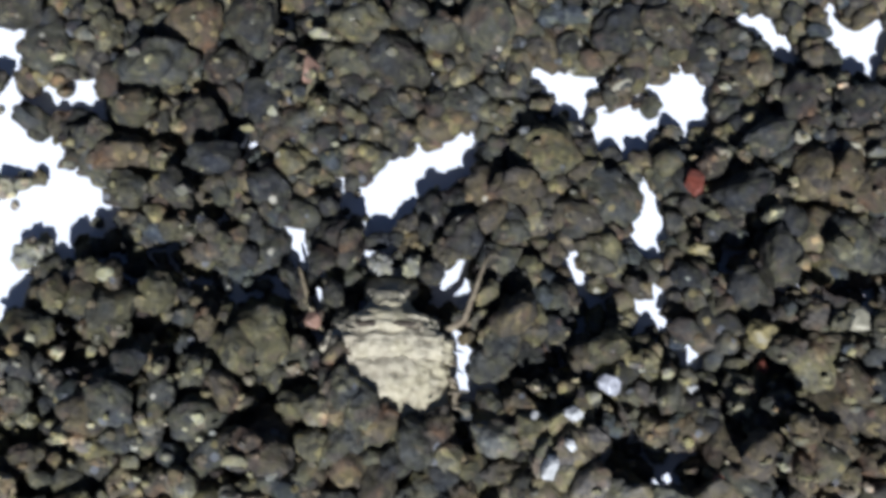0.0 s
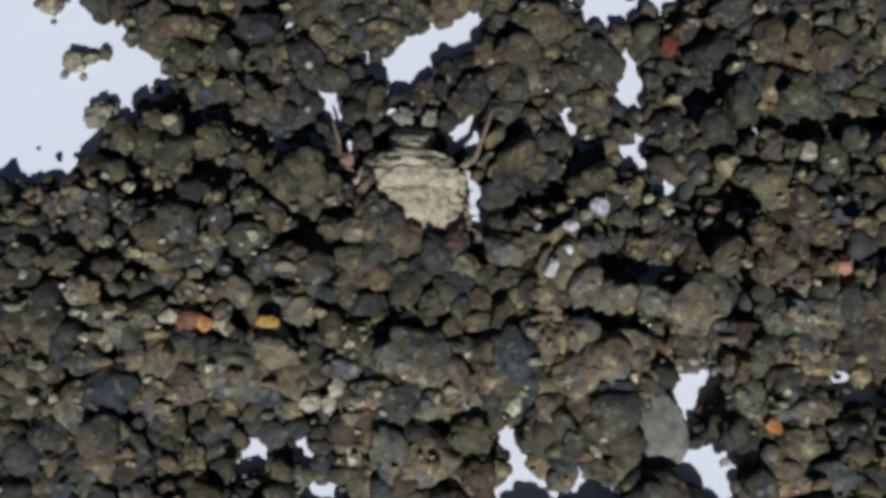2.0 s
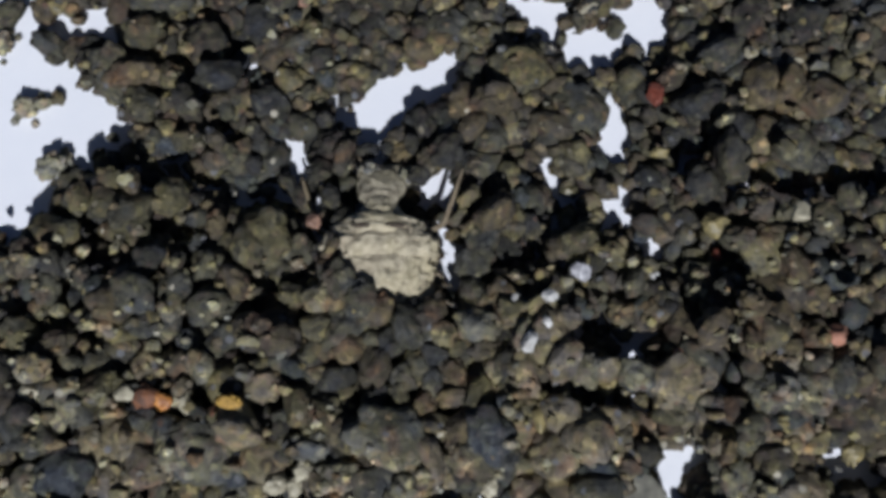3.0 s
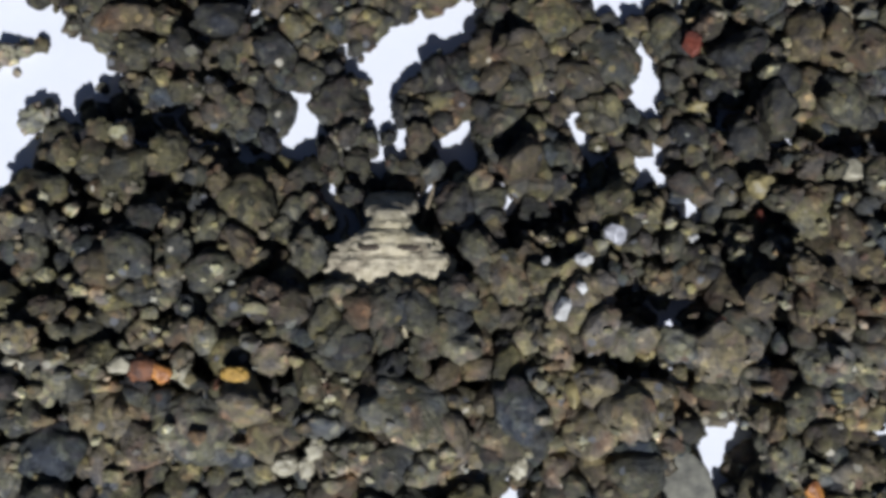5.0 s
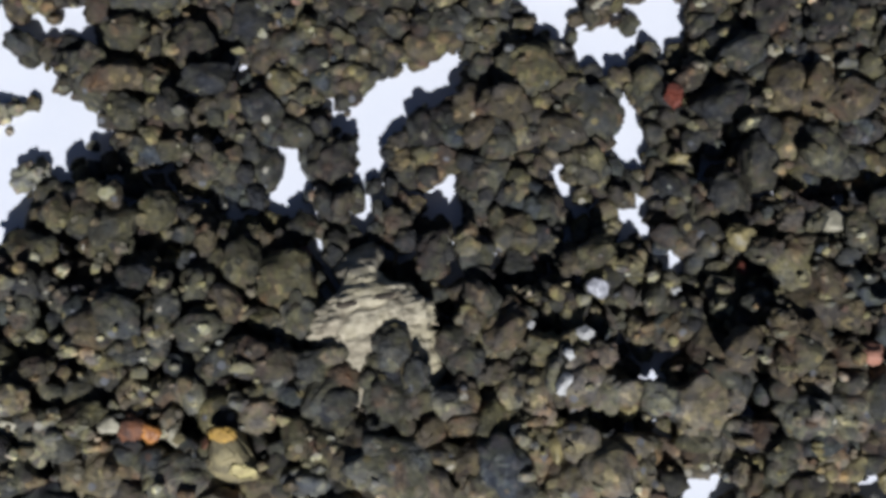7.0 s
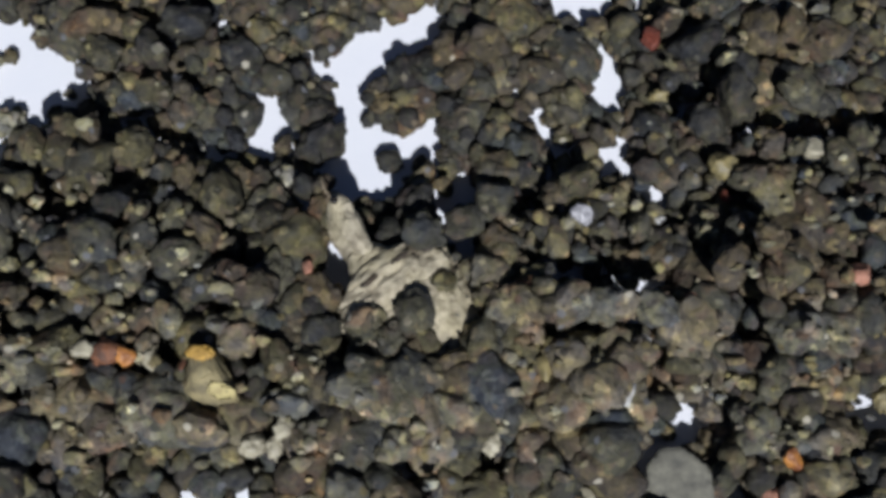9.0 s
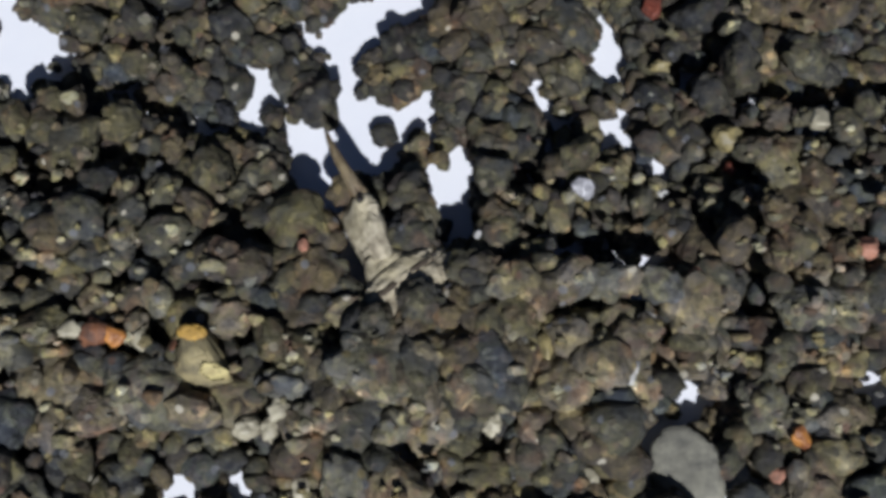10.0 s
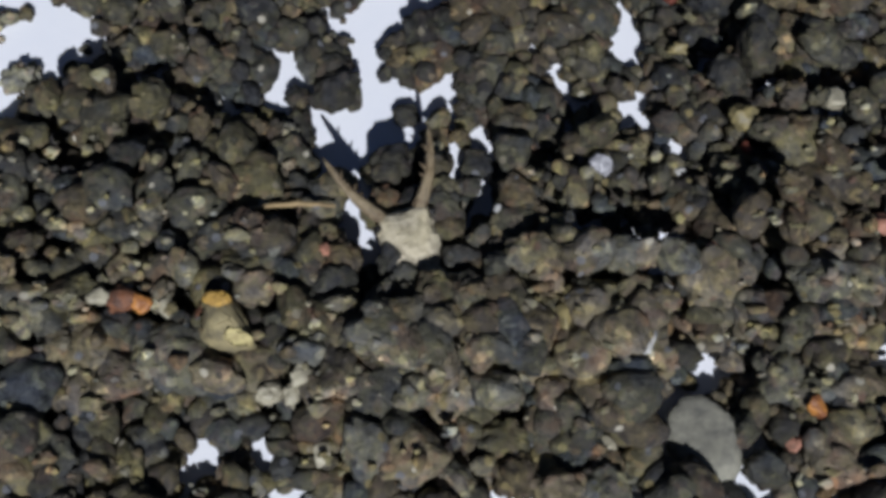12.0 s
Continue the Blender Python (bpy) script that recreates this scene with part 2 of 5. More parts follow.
def stone_shape(seed, detail, edges=12, grain=0.05):
    """A broken mineral grain of about unit radius: a ball cut by planes."""
    rng = np.random.default_rng(seed)
    dirs, faces = BALLS[detail]
    n = rng.normal(size=(edges, 3))
    n /= np.linalg.norm(n, axis=1)[:, None]
    cut = rng.uniform(0.45, 0.85, edges)
    d = np.maximum(dirs @ n.T, 1e-6)
    reach = np.minimum(1.0, (cut / d).min(axis=1))
    co = dirs * reach[:, None]
    ripple = np.array([noise.fractal(Vector(p * 2.3 + seed), 0.8, 2.0, 3) for p in co])
    co *= (1 + grain * ripple)[:, None]
    return co / np.percentile(np.linalg.norm(co, axis=1), 80), faces


def mesh_of(name, co, faces, material):
    me = bpy.data.meshes.new(name)
    me.from_pydata([tuple(c) for c in co], [], [tuple(int(i) for i in f) for f in faces])
    me.polygons.foreach_set("use_smooth", [True] * len(me.polygons))
    me.materials.append(material)
    return me


# ---- the paper and the soil ----
def paper():
    bm = bmesh.new()
    bmesh.ops.create_cube(bm, size=1, matrix=Matrix.Diagonal((4, 4, 0.0004, 1)))
    bmesh.ops.bevel(bm, geom=bm.edges[:], offset=0.0001, segments=1, affect="EDGES")
    ob = part("ground", bm, paper_material())
    ob.location = (0, 0, -0.0002)
    tagged(ob, "sunlit smooth white surface under the dark soil", "ground", kind="structure")


# Bare places where the paper shows between the crumbs, as outlines on the paper.
GAPS = [
    [(-23.93, 7.27), (-16.49, 5.97), (-15.73, 2.21), (-15.49, 1.01), (-14.04, 0.84), (-14.14, 0.17), (-12.7, -0.35), (-12.3, -0.95), (-13.07, -2.15), (-13.46, -3.39), (-14.37, -4.39), (-15.19, -5.16), (-15.17, -6.14), (-16.48, -6.07), (-21.8, -5.38)],
    [(-3.59, -0.37), (-2.99, -1.3), (-2.4, -1.69), (-2.33, -3.51), (-1.71, -3.73), (-1.61, -2.15), (-0.99, -1.92), (-0.79, -0.69), (0.96, 0.01), (1.23, 1.25), (-1.34, 0.34), (-2.17, -0.3), (-2.41, -1.16), (-2.99, -1.23)],
    [(-5.39, -2.33), (-4.9, -2.38), (-4.54, -3.06), (-4.16, -3.55), (-4.82, -3.77), (-4.99, -4.77), (-5.54, -4.72), (-5.51, -3.95), (-4.97, -3.62)],
]
GAPS += [
    [(-0.08, -4.5), (0.53, -4.39), (0.83, -3.73), (1.18, -3.84), (1.03, -4.94), (0.42, -4.83)],
    [(7.52, -0.77), (7.63, -1.35), (7.9, -1.75), (7.98, -2.25), (7.72, -2.55), (7.0, -2.8), (7.12, -2.38), (7.4, -1.81), (7.35, -1.11)],
    [(7.57, -4.5), (7.88, -4.52), (7.78, -4.94), (7.66, -5.3), (7.88, -6.0), (7.63, -5.86), (7.37, -5.27)],
    [(4.72, -3.35), (4.8, -3.35), (5.04, -3.95), (5.14, -4.4), (5.04, -4.45), (4.94, -4.1)],
    [(7.35, -11.2), (7.5, -10.6), (7.92, -10.13), (8.2, -10.29), (8.1, -10.85), (7.85, -11.5)],
    [(8.7, -14.2), (9.75, -14.2), (9.45, -14.9), (9.2, -16.2), (8.95, -16.4), (8.65, -15.29)],
    [(8.75, -6.78), (9.05, -6.75), (9.18, -6.95), (8.9, -7.0)],
]
GAPS += [
    [(3.59, 3.71), (4.19, 4.16), (4.44, 3.67), (5.78, 3.8), (5.77, 3.31), (5.34, 3.07), (5.81, 2.35), (5.32, 2.03), (4.7, 2.75), (4.18, 3.18)],
    [(7.6, 2.84), (8.09, 3.57), (8.63, 3.89), (9.47, 3.83), (9.47, 2.98), (9.64, 2.27), (9.05, 1.67), (8.55, 2.14), (7.73, 2.41)],
    [(11.16, 6.43), (12.07, 6.26), (12.77, 5.52), (12.98, 4.51), (12.64, 4.65), (12.21, 5.81)],
    [(14.57, 7.05), (14.89, 5.52), (16.3, 6.01), (15.7, 4.15), (15, 4.51), (14.67, 5.47)],
]
GAPS += [
    [(-3.82, -4.82), (-2.41, -5.09), (-1.92, -4.91), (-2.02, -3.63), (-0.64, -4.01), (-0.04, -4.15), (1.01, -3.34), (0.99, -4.05), (0.34, -4.51), (-0.18, -6.1), (-0.67, -6.24), (-1.44, -6.13), (-2.18, -6.38), (-2.6, -6.19), (-2.78, -7.3), (-3.46, -7.02)],
    [(1.94, -6.31), (2.4, -6.4), (1.95, -8.03), (2.1, -8.9), (1.7, -8.9), (1.35, -8.02), (1.0, -7.24), (1.6, -7.2)],
    [(2.01, -16.75), (2.63, -16.71), (2.52, -17.38), (3.32, -18.41), (3.1, -19.23), (1.99, -19.23)],
    [(9.68, -17.35), (10.31, -17.09), (10.04, -17.97), (10.46, -18.17), (10.38, -19.18), (9.44, -19.19)],
    [(-7.5, -17.3), (-6.6, -17.2), (-6.5, -17.7), (-7.4, -17.75)],
]
GAPS += [
    [(-5.04, -18.83), (-3.82, -18.7), (-3.8, -19.17), (-4.92, -19.17)],
    [(-5.45, -17.15), (-5.1, -17.1), (-5.05, -17.6), (-5.4, -17.65)],
    [(14.2, -14.6), (15.2, -14.45), (15.8, -14.5), (15.6, -14.85), (14.5, -14.9)],
    [(3.62, -18.72), (5.95, -18.6), (5.93, -19.11), (3.51, -19.12)],
    [(-3.43, -7.03), (-2.65, -6.93), (-1.54, -10.36), (-1.86, -10.94), (-2.53, -9.48)],
    [(5.63, 1.75), (6.27, 2.4), (7.62, 2.13), (7.26, 0.71), (6.45, 1.17)],
    [(0.85, -6.9), (1.0, -6.9), (1.1, -7.5), (1.22, -8.2), (1.1, -8.25), (0.95, -7.4)],
    [(-15.22, 3.15), (-14.74, 3.15), (-14.33, 2.6), (-13.71, 2.79), (-13.49, 3.45), (-13.0, 2.91), (-12.8, 2.44), (-12.97, 2.15), (-13.36, 2.5), (-14.18, 2.35), (-14.99, 2.7)],
]
HEAD_HOLE = 14
# Hollows where the soil lies thin: x, y, half width, half depth.
PITS = [
    (-11.9, -3.5, 1.2, 0.9), (-9.8, -4.0, 1.2, 0.7), (-14.3, -7.2, 0.8, 0.3), (-5.4, -9.7, 1.1, 0.3), (2.0, -10.3, 1.0, 0.6), (3.9, -3.6, 0.7, 0.5),
    (5.7, -5.8, 1.4, 0.6), (10.0, -3.5, 0.7, 0.4), (13.7, -5.3, 2.0, 0.7), (6.8, -12.6, 1.9, 0.6), (-6.3, 0.2, 1.0, 0.3), (-7.8, -2.2, 1.0, 0.4),
    (-7.2, -4.5, 1.4, 0.5), (-4.4, -5.6, 0.9, 0.7), (-9.6, -9.2, 0.6, 0.3), (13.3, -1.6, 0.7, 0.3), (11.7, -9.7, 1.0, 0.3), (10.7, -12.5, 0.9, 0.4),
] + [
    (15.9, -4.5, 1.6, 0.6), (12.4, -4.75, 1.3, 0.4), (10.0, -3.25, 0.9, 0.3), (5.6, -4.6, 1.2, 0.45), (2.95, -3.4, 0.8, 0.35), (7.1, -3.5, 0.6, 0.25),
    (2.0, -5.85, 0.6, 0.35), (-11.6, -2.3, 1.0, 0.5), (-9.7, -3.5, 1.0, 0.5), (-12.4, -3.9, 0.9, 0.5), (-8.0, -0.2, 0.9, 0.25), (-6.8, -5.1, 0.7, 0.4),
    (6.7, -9.0, 1.0, 0.35), (4.3, -9.8, 0.8, 0.35), (14.5, -5.5, 1.2, 0.4), (-5.0, -9.0, 0.7, 0.3),
] + [
    (3.8, -7.4, 1.2, 0.5), (-1.2, -13.0, 0.9, 0.3), (-12.9, -10.5, 0.8, 0.3), (-13.4, -13.4, 0.7, 0.2), (8.5, 0.8, 1.0, 0.4), (-6.4, 5.9, 1.7, 0.4),
    (-9.4, 3.6, 0.5, 1.0), (4.6, 4.2, 0.8, 0.3), (5.7, -10.2, 1.5, 0.4), (7.9, -13.7, 0.6, 0.4), (-11.9, -16.4, 0.7, 0.3), (0.4, -16.9, 0.8, 0.3),
]
LOW = [(1.7, -9.7, 1.1, 1.0), (9.1, -17.0, 0.9, 0.6), (3.6, -20.4, 2.8, 1.0)]    # where the layer is thin without a hollow
# The hollow that the larva digs: x, y, radius.
DIGGING = [(-1.1, -8.4, 2.1), (-1.1, -6.9, 1.9), (-1.2, -5.0, 1.2), (-1.5, -9.6, 2.2), (-1.2, -11.2, 2.0), (0.2, -11.4, 2.1), (0.8, -12.6, 1.9)]
EYE = (0.5, -23.5, 39.5)    # about where one looks from: what stands high hides the paper behind it


def behind(x, y, z):
    """The spot on the paper that lies behind a point above it; the far parts are looked at from further on."""
    k, stand = EYE[2] / (EYE[2] - z), EYE[1] + 0.25 * (y + 8)
    return EYE[0] + (x - EYE[0]) * k, stand + (y - stand) * k


def edge_gap(x, y, outline):
    """Distance from a point to an outline, negative inside it."""
    best, inside = 1e9, False
    for (ax, ay), (bx, by) in zip(outline, outline[1:] + outline[:1]):
        if (ay > y) != (by > y) and x < (bx - ax) * (y - ay) / (by - ay) + ax:
            inside = not inside
        dx, dy = bx - ax, by - ay
        k = min(1, max(0, ((x - ax) * dx + (y - ay) * dy) / (dx * dx + dy * dy + 1e-12)))
        best = min(best, math.hypot(x - ax - k * dx, y - ay - k * dy))
    return -best if inside else best


BOXES = [(min(p[0] for p in g) - 1, max(p[0] for p in g) + 1, min(p[1] for p in g) - 1, max(p[1] for p in g) + 1, g) for g in GAPS]


def bare(x, y, z, r, room=1.02):
    """Would a crumb here hide bare paper?"""
    lean_x, lean_y = behind(x, y, z)
    for x0, x1, y0, y1, g in BOXES:
        if x0 < lean_x < x1 and y0 < lean_y < y1 and edge_gap(lean_x, lean_y, g) < r * room:
            return True
    return False


def shades(x, y, z, r, room=0.85):
    """Would a crumb here keep the sun off bare paper?"""
    a, b = x - z * sx * ch / sh, y - z * sy * ch / sh
    return any(x0 < a < x1 and y0 < b < y1 and edge_gap(a, b, g) < r * room for x0, x1, y0, y1, g in BOXES)


def rolled_off(x, y, z, r):
    """Where a crumb comes to lie that would hang over a bare place: just outside its rim."""
    for _ in range(4):
        for x0, x1, y0, y1, g in BOXES:
            a, b = behind(x, y, z)
            if not (x0 < a < x1 and y0 < b < y1):
                continue
            gap = edge_gap(a, b, g)
            if gap < r:
                u, v = edge_gap(a + 0.1, b, g) - edge_gap(a - 0.1, b, g), edge_gap(a, b + 0.1, g) - edge_gap(a, b - 0.1, g)
                n = math.hypot(u, v) or 1.0
                x, y = x + (r - gap) * u / n, y + (r - gap) * v / n
    return x, y


def in_pit(x, y):
    return any(((x - a) / w) ** 2 + ((y - b) / (1.5 * d)) ** 2 < 1 for a, b, w, d in PITS + LOW)


def in_digging(x, y, more=0.0):
    return any(math.hypot(x - a, y - b) < r + more for a, b, r in DIGGING)


# Single grains that stand out: name, material, label, x, y, radius, shape.
STONES = [
    ("red_grain", RED_STONE, "rust red angular grain lodged among soil crumbs", 8.91, -1.16, 0.38, 3),
    ("ochre_grain", SOIL["y"], "ochre grain with yellow facets in dark soil", 8.95, -3.55, 0.28, 4, (1.3, 0.7, 0.8)),
    ("orange_grain", ORANGE_QUARTZ, "pale orange grain beside a coral one", 11.57, -16.85, 0.3, 26),
    ("white_grain", WHITE_QUARTZ, "small bright white grain at the rim of a pit", 10.0, -17.9, 0.2, 27),
    ("coral_grain", CORAL_STONE, "small orange red grain on brown soil", 9.2, -11.4, 0.24, 28),
    ("ochre_grain", SOIL["y"], "olive yellow grain on dark soil", 6.6, -12.5, 0.3, 44),
    ("grey_crystal", GREY_CRYSTAL, "glassy grey crystal grain on dark soil", 5.74, -8.34, 0.42, 5),
    ("orange_grain", ORANGE_QUARTZ, "bright orange quartz grain on the soil", -8.75, -13.2, 0.32, 6),
    ("rust_grain", RUST_STONE, "rust brown grain beside the orange one", -9.3, -13.1, 0.42, 36, (1.2, 0.9, 0.8)),
    ("white_grain", SOIL["p"], "small cream quartz grain beside the orange one", -10.09, -13.04, 0.36, 8, (1.2, 0.8, 0.7)),
    ("pale_stone", SOIL["p"], "pale cream stone on dark soil", -4.8, -15.95, 0.46, 9, (1.1, 0.9, 0.7)),
    ("pale_stone", SOIL["p"], "pale cream stone on dark soil", -4.1, -16.1, 0.28, 29, (0.9, 1.1, 0.7)),
    ("pale_stone", SOIL["p"], "pale cream stone on dark soil", -3.8, -15.6, 0.34, 39, (1.2, 0.8, 0.7)),
    ("pale_stone", SOIL["p"], "small pale orange stone on dark soil", 2.48, -16.0, 0.3, 10),
    ("straw_grain", SOIL["y"], "straw yellow angular grain on dark soil", 10.69, -6.52, 0.5, 11),
    ("coral_grain", CORAL_STONE, "coral red grain in brown soil", 14.72, -10.68, 0.42, 12),
    ("coral_grain", CORAL_STONE, "orange red grain in brown soil", 10.97, -17.74, 0.28, 13),
    ("red_grain", RED_STONE, "tiny red grain in brown soil", 10.78, -7.64, 0.22, 15),
    ("white_grain", WHITE_QUARTZ, "tiny white grain in brown soil", 8.57, -8.24, 0.17, 16),
    ("ochre_grain", SOIL["y"], "small ochre grain at a bare patch", 15.11, -14.66, 0.4, 17),
]

# Crumbs of the surface, stretch by stretch: x, y, radius, tone.
FAR_WEST = [
    (-13.62, 0.6, 0.91, "g"), (-15.01, -1.33, 0.48, "t"), (-13.85, -1.03, 0.4, "t"), (-14.44, -1.99, 0.4, "t"), (-13.6, -1.48, 0.4, "t"), (-13.49, -4.38, 0.74, "t"),
    (-12.3, -0.54, 0.9, "g"), (-10.91, -0.42, 0.8, "b"), (-9.61, -0.31, 0.5, "o"), (-10.59, -1.77, 0.56, "o"), (-7.89, -2.1, 0.89, "o"), (-7.68, -0.65, 0.7, "g"),
    (-8.8, -1.88, 0.59, "g"), (-6.5, -2.32, 0.3, "g"), (-5.86, -1.21, 0.8, "g"), (-5.24, -1.77, 0.5, "t"), (-5.12, -2.32, 0.59, "b"), (-9.69, -3.2, 0.75, "t"),
    (-8.82, -3.09, 0.49, "t"), (-8.16, -4.06, 0.62, "g"), (-6.81, -3.95, 0.88, "b"), (-5.55, -3.74, 0.68, "g"), (-5.59, -4.91, 0.35, "b"), (-7.62, -5.02, 0.48, "d"),
    (-7.3, -5.44, 0.29, "g"),
]
NEAR_WEST = [
    (-11.4, -4.91, 0.43, "t"), (-10.51, -5.12, 0.42, "b"), (-12.38, -5.75, 0.48, "o"), (-11.51, -5.75, 0.58, "t"), (-10.61, -6.17, 0.77, "o"), (-9.22, -5.54, 0.67, "t"),
    (-11.24, -6.68, 0.38, "t"), (-10.35, -6.99, 0.53, "t"), (-9.46, -7.4, 0.53, "t"), (-13.59, -6.99, 0.76, "o"), (-12.85, -6.79, 0.38, "t"), (-6.01, -6.17, 0.54, "t"),
    (-7.43, -6.58, 0.42, "b"), (-7.27, -7.6, 0.85, "o"), (-6.15, -7.3, 0.76, "o"), (-8.15, -7.19, 0.47, "g"), (-14.23, -8, 0.57, "b"), (-13.36, -8.2, 0.47, "d"),
    (-12.7, -8.2, 0.38, "d"), (-9.68, -8.2, 0.47, "d"), (-8.74, -8.2, 0.38, "d"), (-7.61, -8.2, 0.57, "g"),
]
FAR_MIDDLE = [
    (-3.81, -3.2, 0.75, "g"), (-2.82, -3.42, 0.51, "d"), (-4.42, -5.23, 0.48, "d"), (-3.51, -6.58, 0.48, "d"), (0.02, -2.21, 0.71, "g"), (0.81, -1.66, 0.64, "g"),
    (-0.66, -3.63, 0.39, "d"), (0.31, -3.52, 0.74, "b"), (1.28, -4.27, 0.68, "g"), (2.07, -3.85, 0.78, "g"), (1.91, -1.21, 0.84, "b"), (1.9, -2.21, 0.53, "b"),
    (2.9, -1.44, 0.64, "b"), (3.85, 0.15, 0.93, "t"), (2.8, -6.17, 0.88, "b"), (3.37, -6.17, 0.52, "t"), (0.59, -7.19, 0.87, "o"),
    (-2.49, -0.31, 0.84, "g"), (-3.7, -0.08, 0.76, "g"), (-4.48, -0.76, 0.3, "t"), (-1.29, 0.03, 0.72, "g"), (-0.08, 0.49, 0.73, "b"), (4.97, -2.1, 0.75, "b"),
    (0.87, -8.4, 0.41, "g"), (0.86, -9.2, 0.52, "g"), (-4.52, -7.6, 0.68, "g"), (-5.05, -6.37, 0.42, "d"), (1.61, -9.2, 0.56, "g"), (2.2, -7.6, 0.57, "d"),
]
FAR_EAST_A = [
    (6.09, -1.44, 0.91, "g"), (5.1, -3.74, 0.39, "t"), (5.89, -3.52, 0.7, "t"), (7.62, -0.76, 0.72, "g"), (8.03, -2.1, 0.51, "b"), (9.65, -0.31, 0.48, "b"),
    (10.56, -0.2, 0.24, "t"), (9.73, -3.2, 0.39, "t"), (10.66, -1.44, 0.84, "g"), (11.44, -1.66, 0.56, "g"), (11.44, 0.6, 0.73, "g"), (12.94, -0.54, 0.84, "b"),
    (12.65, 0.6, 0.2, "p"), (14.44, 0.37, 0.3, "p"), (14.34, -0.54, 0.92, "b"), (13.63, -1.55, 0.64, "b"), (15.26, -1.21, 0.76, "b"), (11.93, -2.76, 0.53, "g"),
    (11.25, -2.65, 0.32, "t"), (11.42, -4.06, 0.86, "g"), (11.71, -5.12, 0.29, "p"), (10.35, -5.12, 0.62, "g"), (8.67, -4.27, 0.51, "g"), (7, -4.7, 0.43, "b"),
    (5.71, -5.33, 0.54, "g"),
]
FAR_EAST_B = [
    (8.31, -5.33, 0.42, "b"), (7.87, -6.17, 0.31, "b"), (9.31, -6.17, 0.73, "b"), (9.62, -7.09, 0.49, "g"), (11.51, -7.19, 0.61, "g"), (12.37, -6.17, 0.42, "b"),
    (13.11, -6.48, 0.31, "t"), (13.88, -6.37, 0.29, "p"), (14.62, -6.58, 0.53, "t"), (13.46, -5.02, 0.43, "o"), (14.05, -3.2, 0.71, "g"), (13.5, -3.74, 0.39, "t"),
    (14.68, -4.49, 0.58, "d"), (5.81, -7.19, 0.61, "o"), (6.67, -8.8, 0.51, "g"), (7.13, -7.4, 0.38, "t"), (9.38, -7.8, 0.49, "g"), (12.42, -7.6, 0.76, "t"),
    (13.5, -8.1, 0.72, "b"), (7.81, -8.6, 0.49, "g"), (10.08, -8.4, 0.49, "g"), (4.08, -8, 0.57, "d"), (3.5, -8.4, 0.28, "g"), (4.9, -6.17, 0.57, "d"),
    (4.29, -7.19, 0.57, "d"),
]
NEAR_WEST_A = [
    (-13.36, -9, 0.6, "g"), (-13.26, -9.88, 0.67, "o"), (-12.08, -8.7, 0.38, "g"), (-10.86, -9.78, 0.78, "b"), (-9.95, -9.59, 0.6, "g"), (-11.54, -10.46, 0.28, "p"),
    (-10.79, -10.56, 0.37, "t"), (-8.68, -9, 0.51, "g"), (-8.81, -9.88, 0.48, "t"), (-8.85, -10.56, 0.41, "g"), (-7.33, -9.78, 0.78, "g"), (-6.64, -8.8, 0.71, "b"),
    (-5.66, -9.59, 0.78, "g"), (-4.95, -10.94, 0.77, "b"), (-5.79, -10.75, 0.59, "b"), (-8.08, -10.94, 0.42, "s"), (-7.15, -11.14, 0.37, "g"), (-7.56, -11.89, 0.66, "g"),
    (-8.86, -11.61, 0.33, "t"), (-9.48, -11.89, 0.58, "b"), (-12.56, -11.23, 0.44, "b"), (-11.22, -11.89, 0.77, "o"), (-11.13, -12.83, 0.69, "o"), (-11.87, -12.64, 0.22, "p"),
    (-13.18, -12.27, 0.49, "b"), (-13.19, -13.01, 0.36, "p"),
]
NEAR_WEST_B = [
    (-12.36, -13.2, 0.58, "g"), (-8.01, -13.38, 0.23, "p"), (-8.23, -12.83, 0.4, "b"), (-6, -12.17, 0.24, "p"), (-5.34, -12.64, 0.58, "b"), (-10.08, -14.47, 0.75, "b"),
    (-11.33, -14.47, 0.39, "b"), (-12.93, -14.47, 0.57, "d"), (-11.91, -15.72, 0.83, "s"), (-8.26, -14.83, 0.57, "g"), (-7.36, -15.01, 0.82, "g"), (-7.85, -15.72, 0.48, "o"),
    (-9.27, -15.54, 0.57, "b"), (-10.3, -15.89, 0.56, "b"), (-6.45, -15.36, 0.64, "s"), (-5.71, -16.07, 0.46, "g"), (-4.04, -13.38, 0.58, "o"), (-3.31, -13.75, 0.58, "o"),
    (-3.63, -14.83, 0.53, "g"), (-3.24, -16.07, 0.49, "b"), (-2.54, -15.72, 0.53, "g"), (-2.01, -15.72, 0.48, "b"), (-1.48, -16.24, 0.67, "d"), (-13.28, -16.07, 0.62, "g"),
    (-14.09, -10.75, 0.65, "o"), (-13.78, -13.38, 0.54, "b"),
]
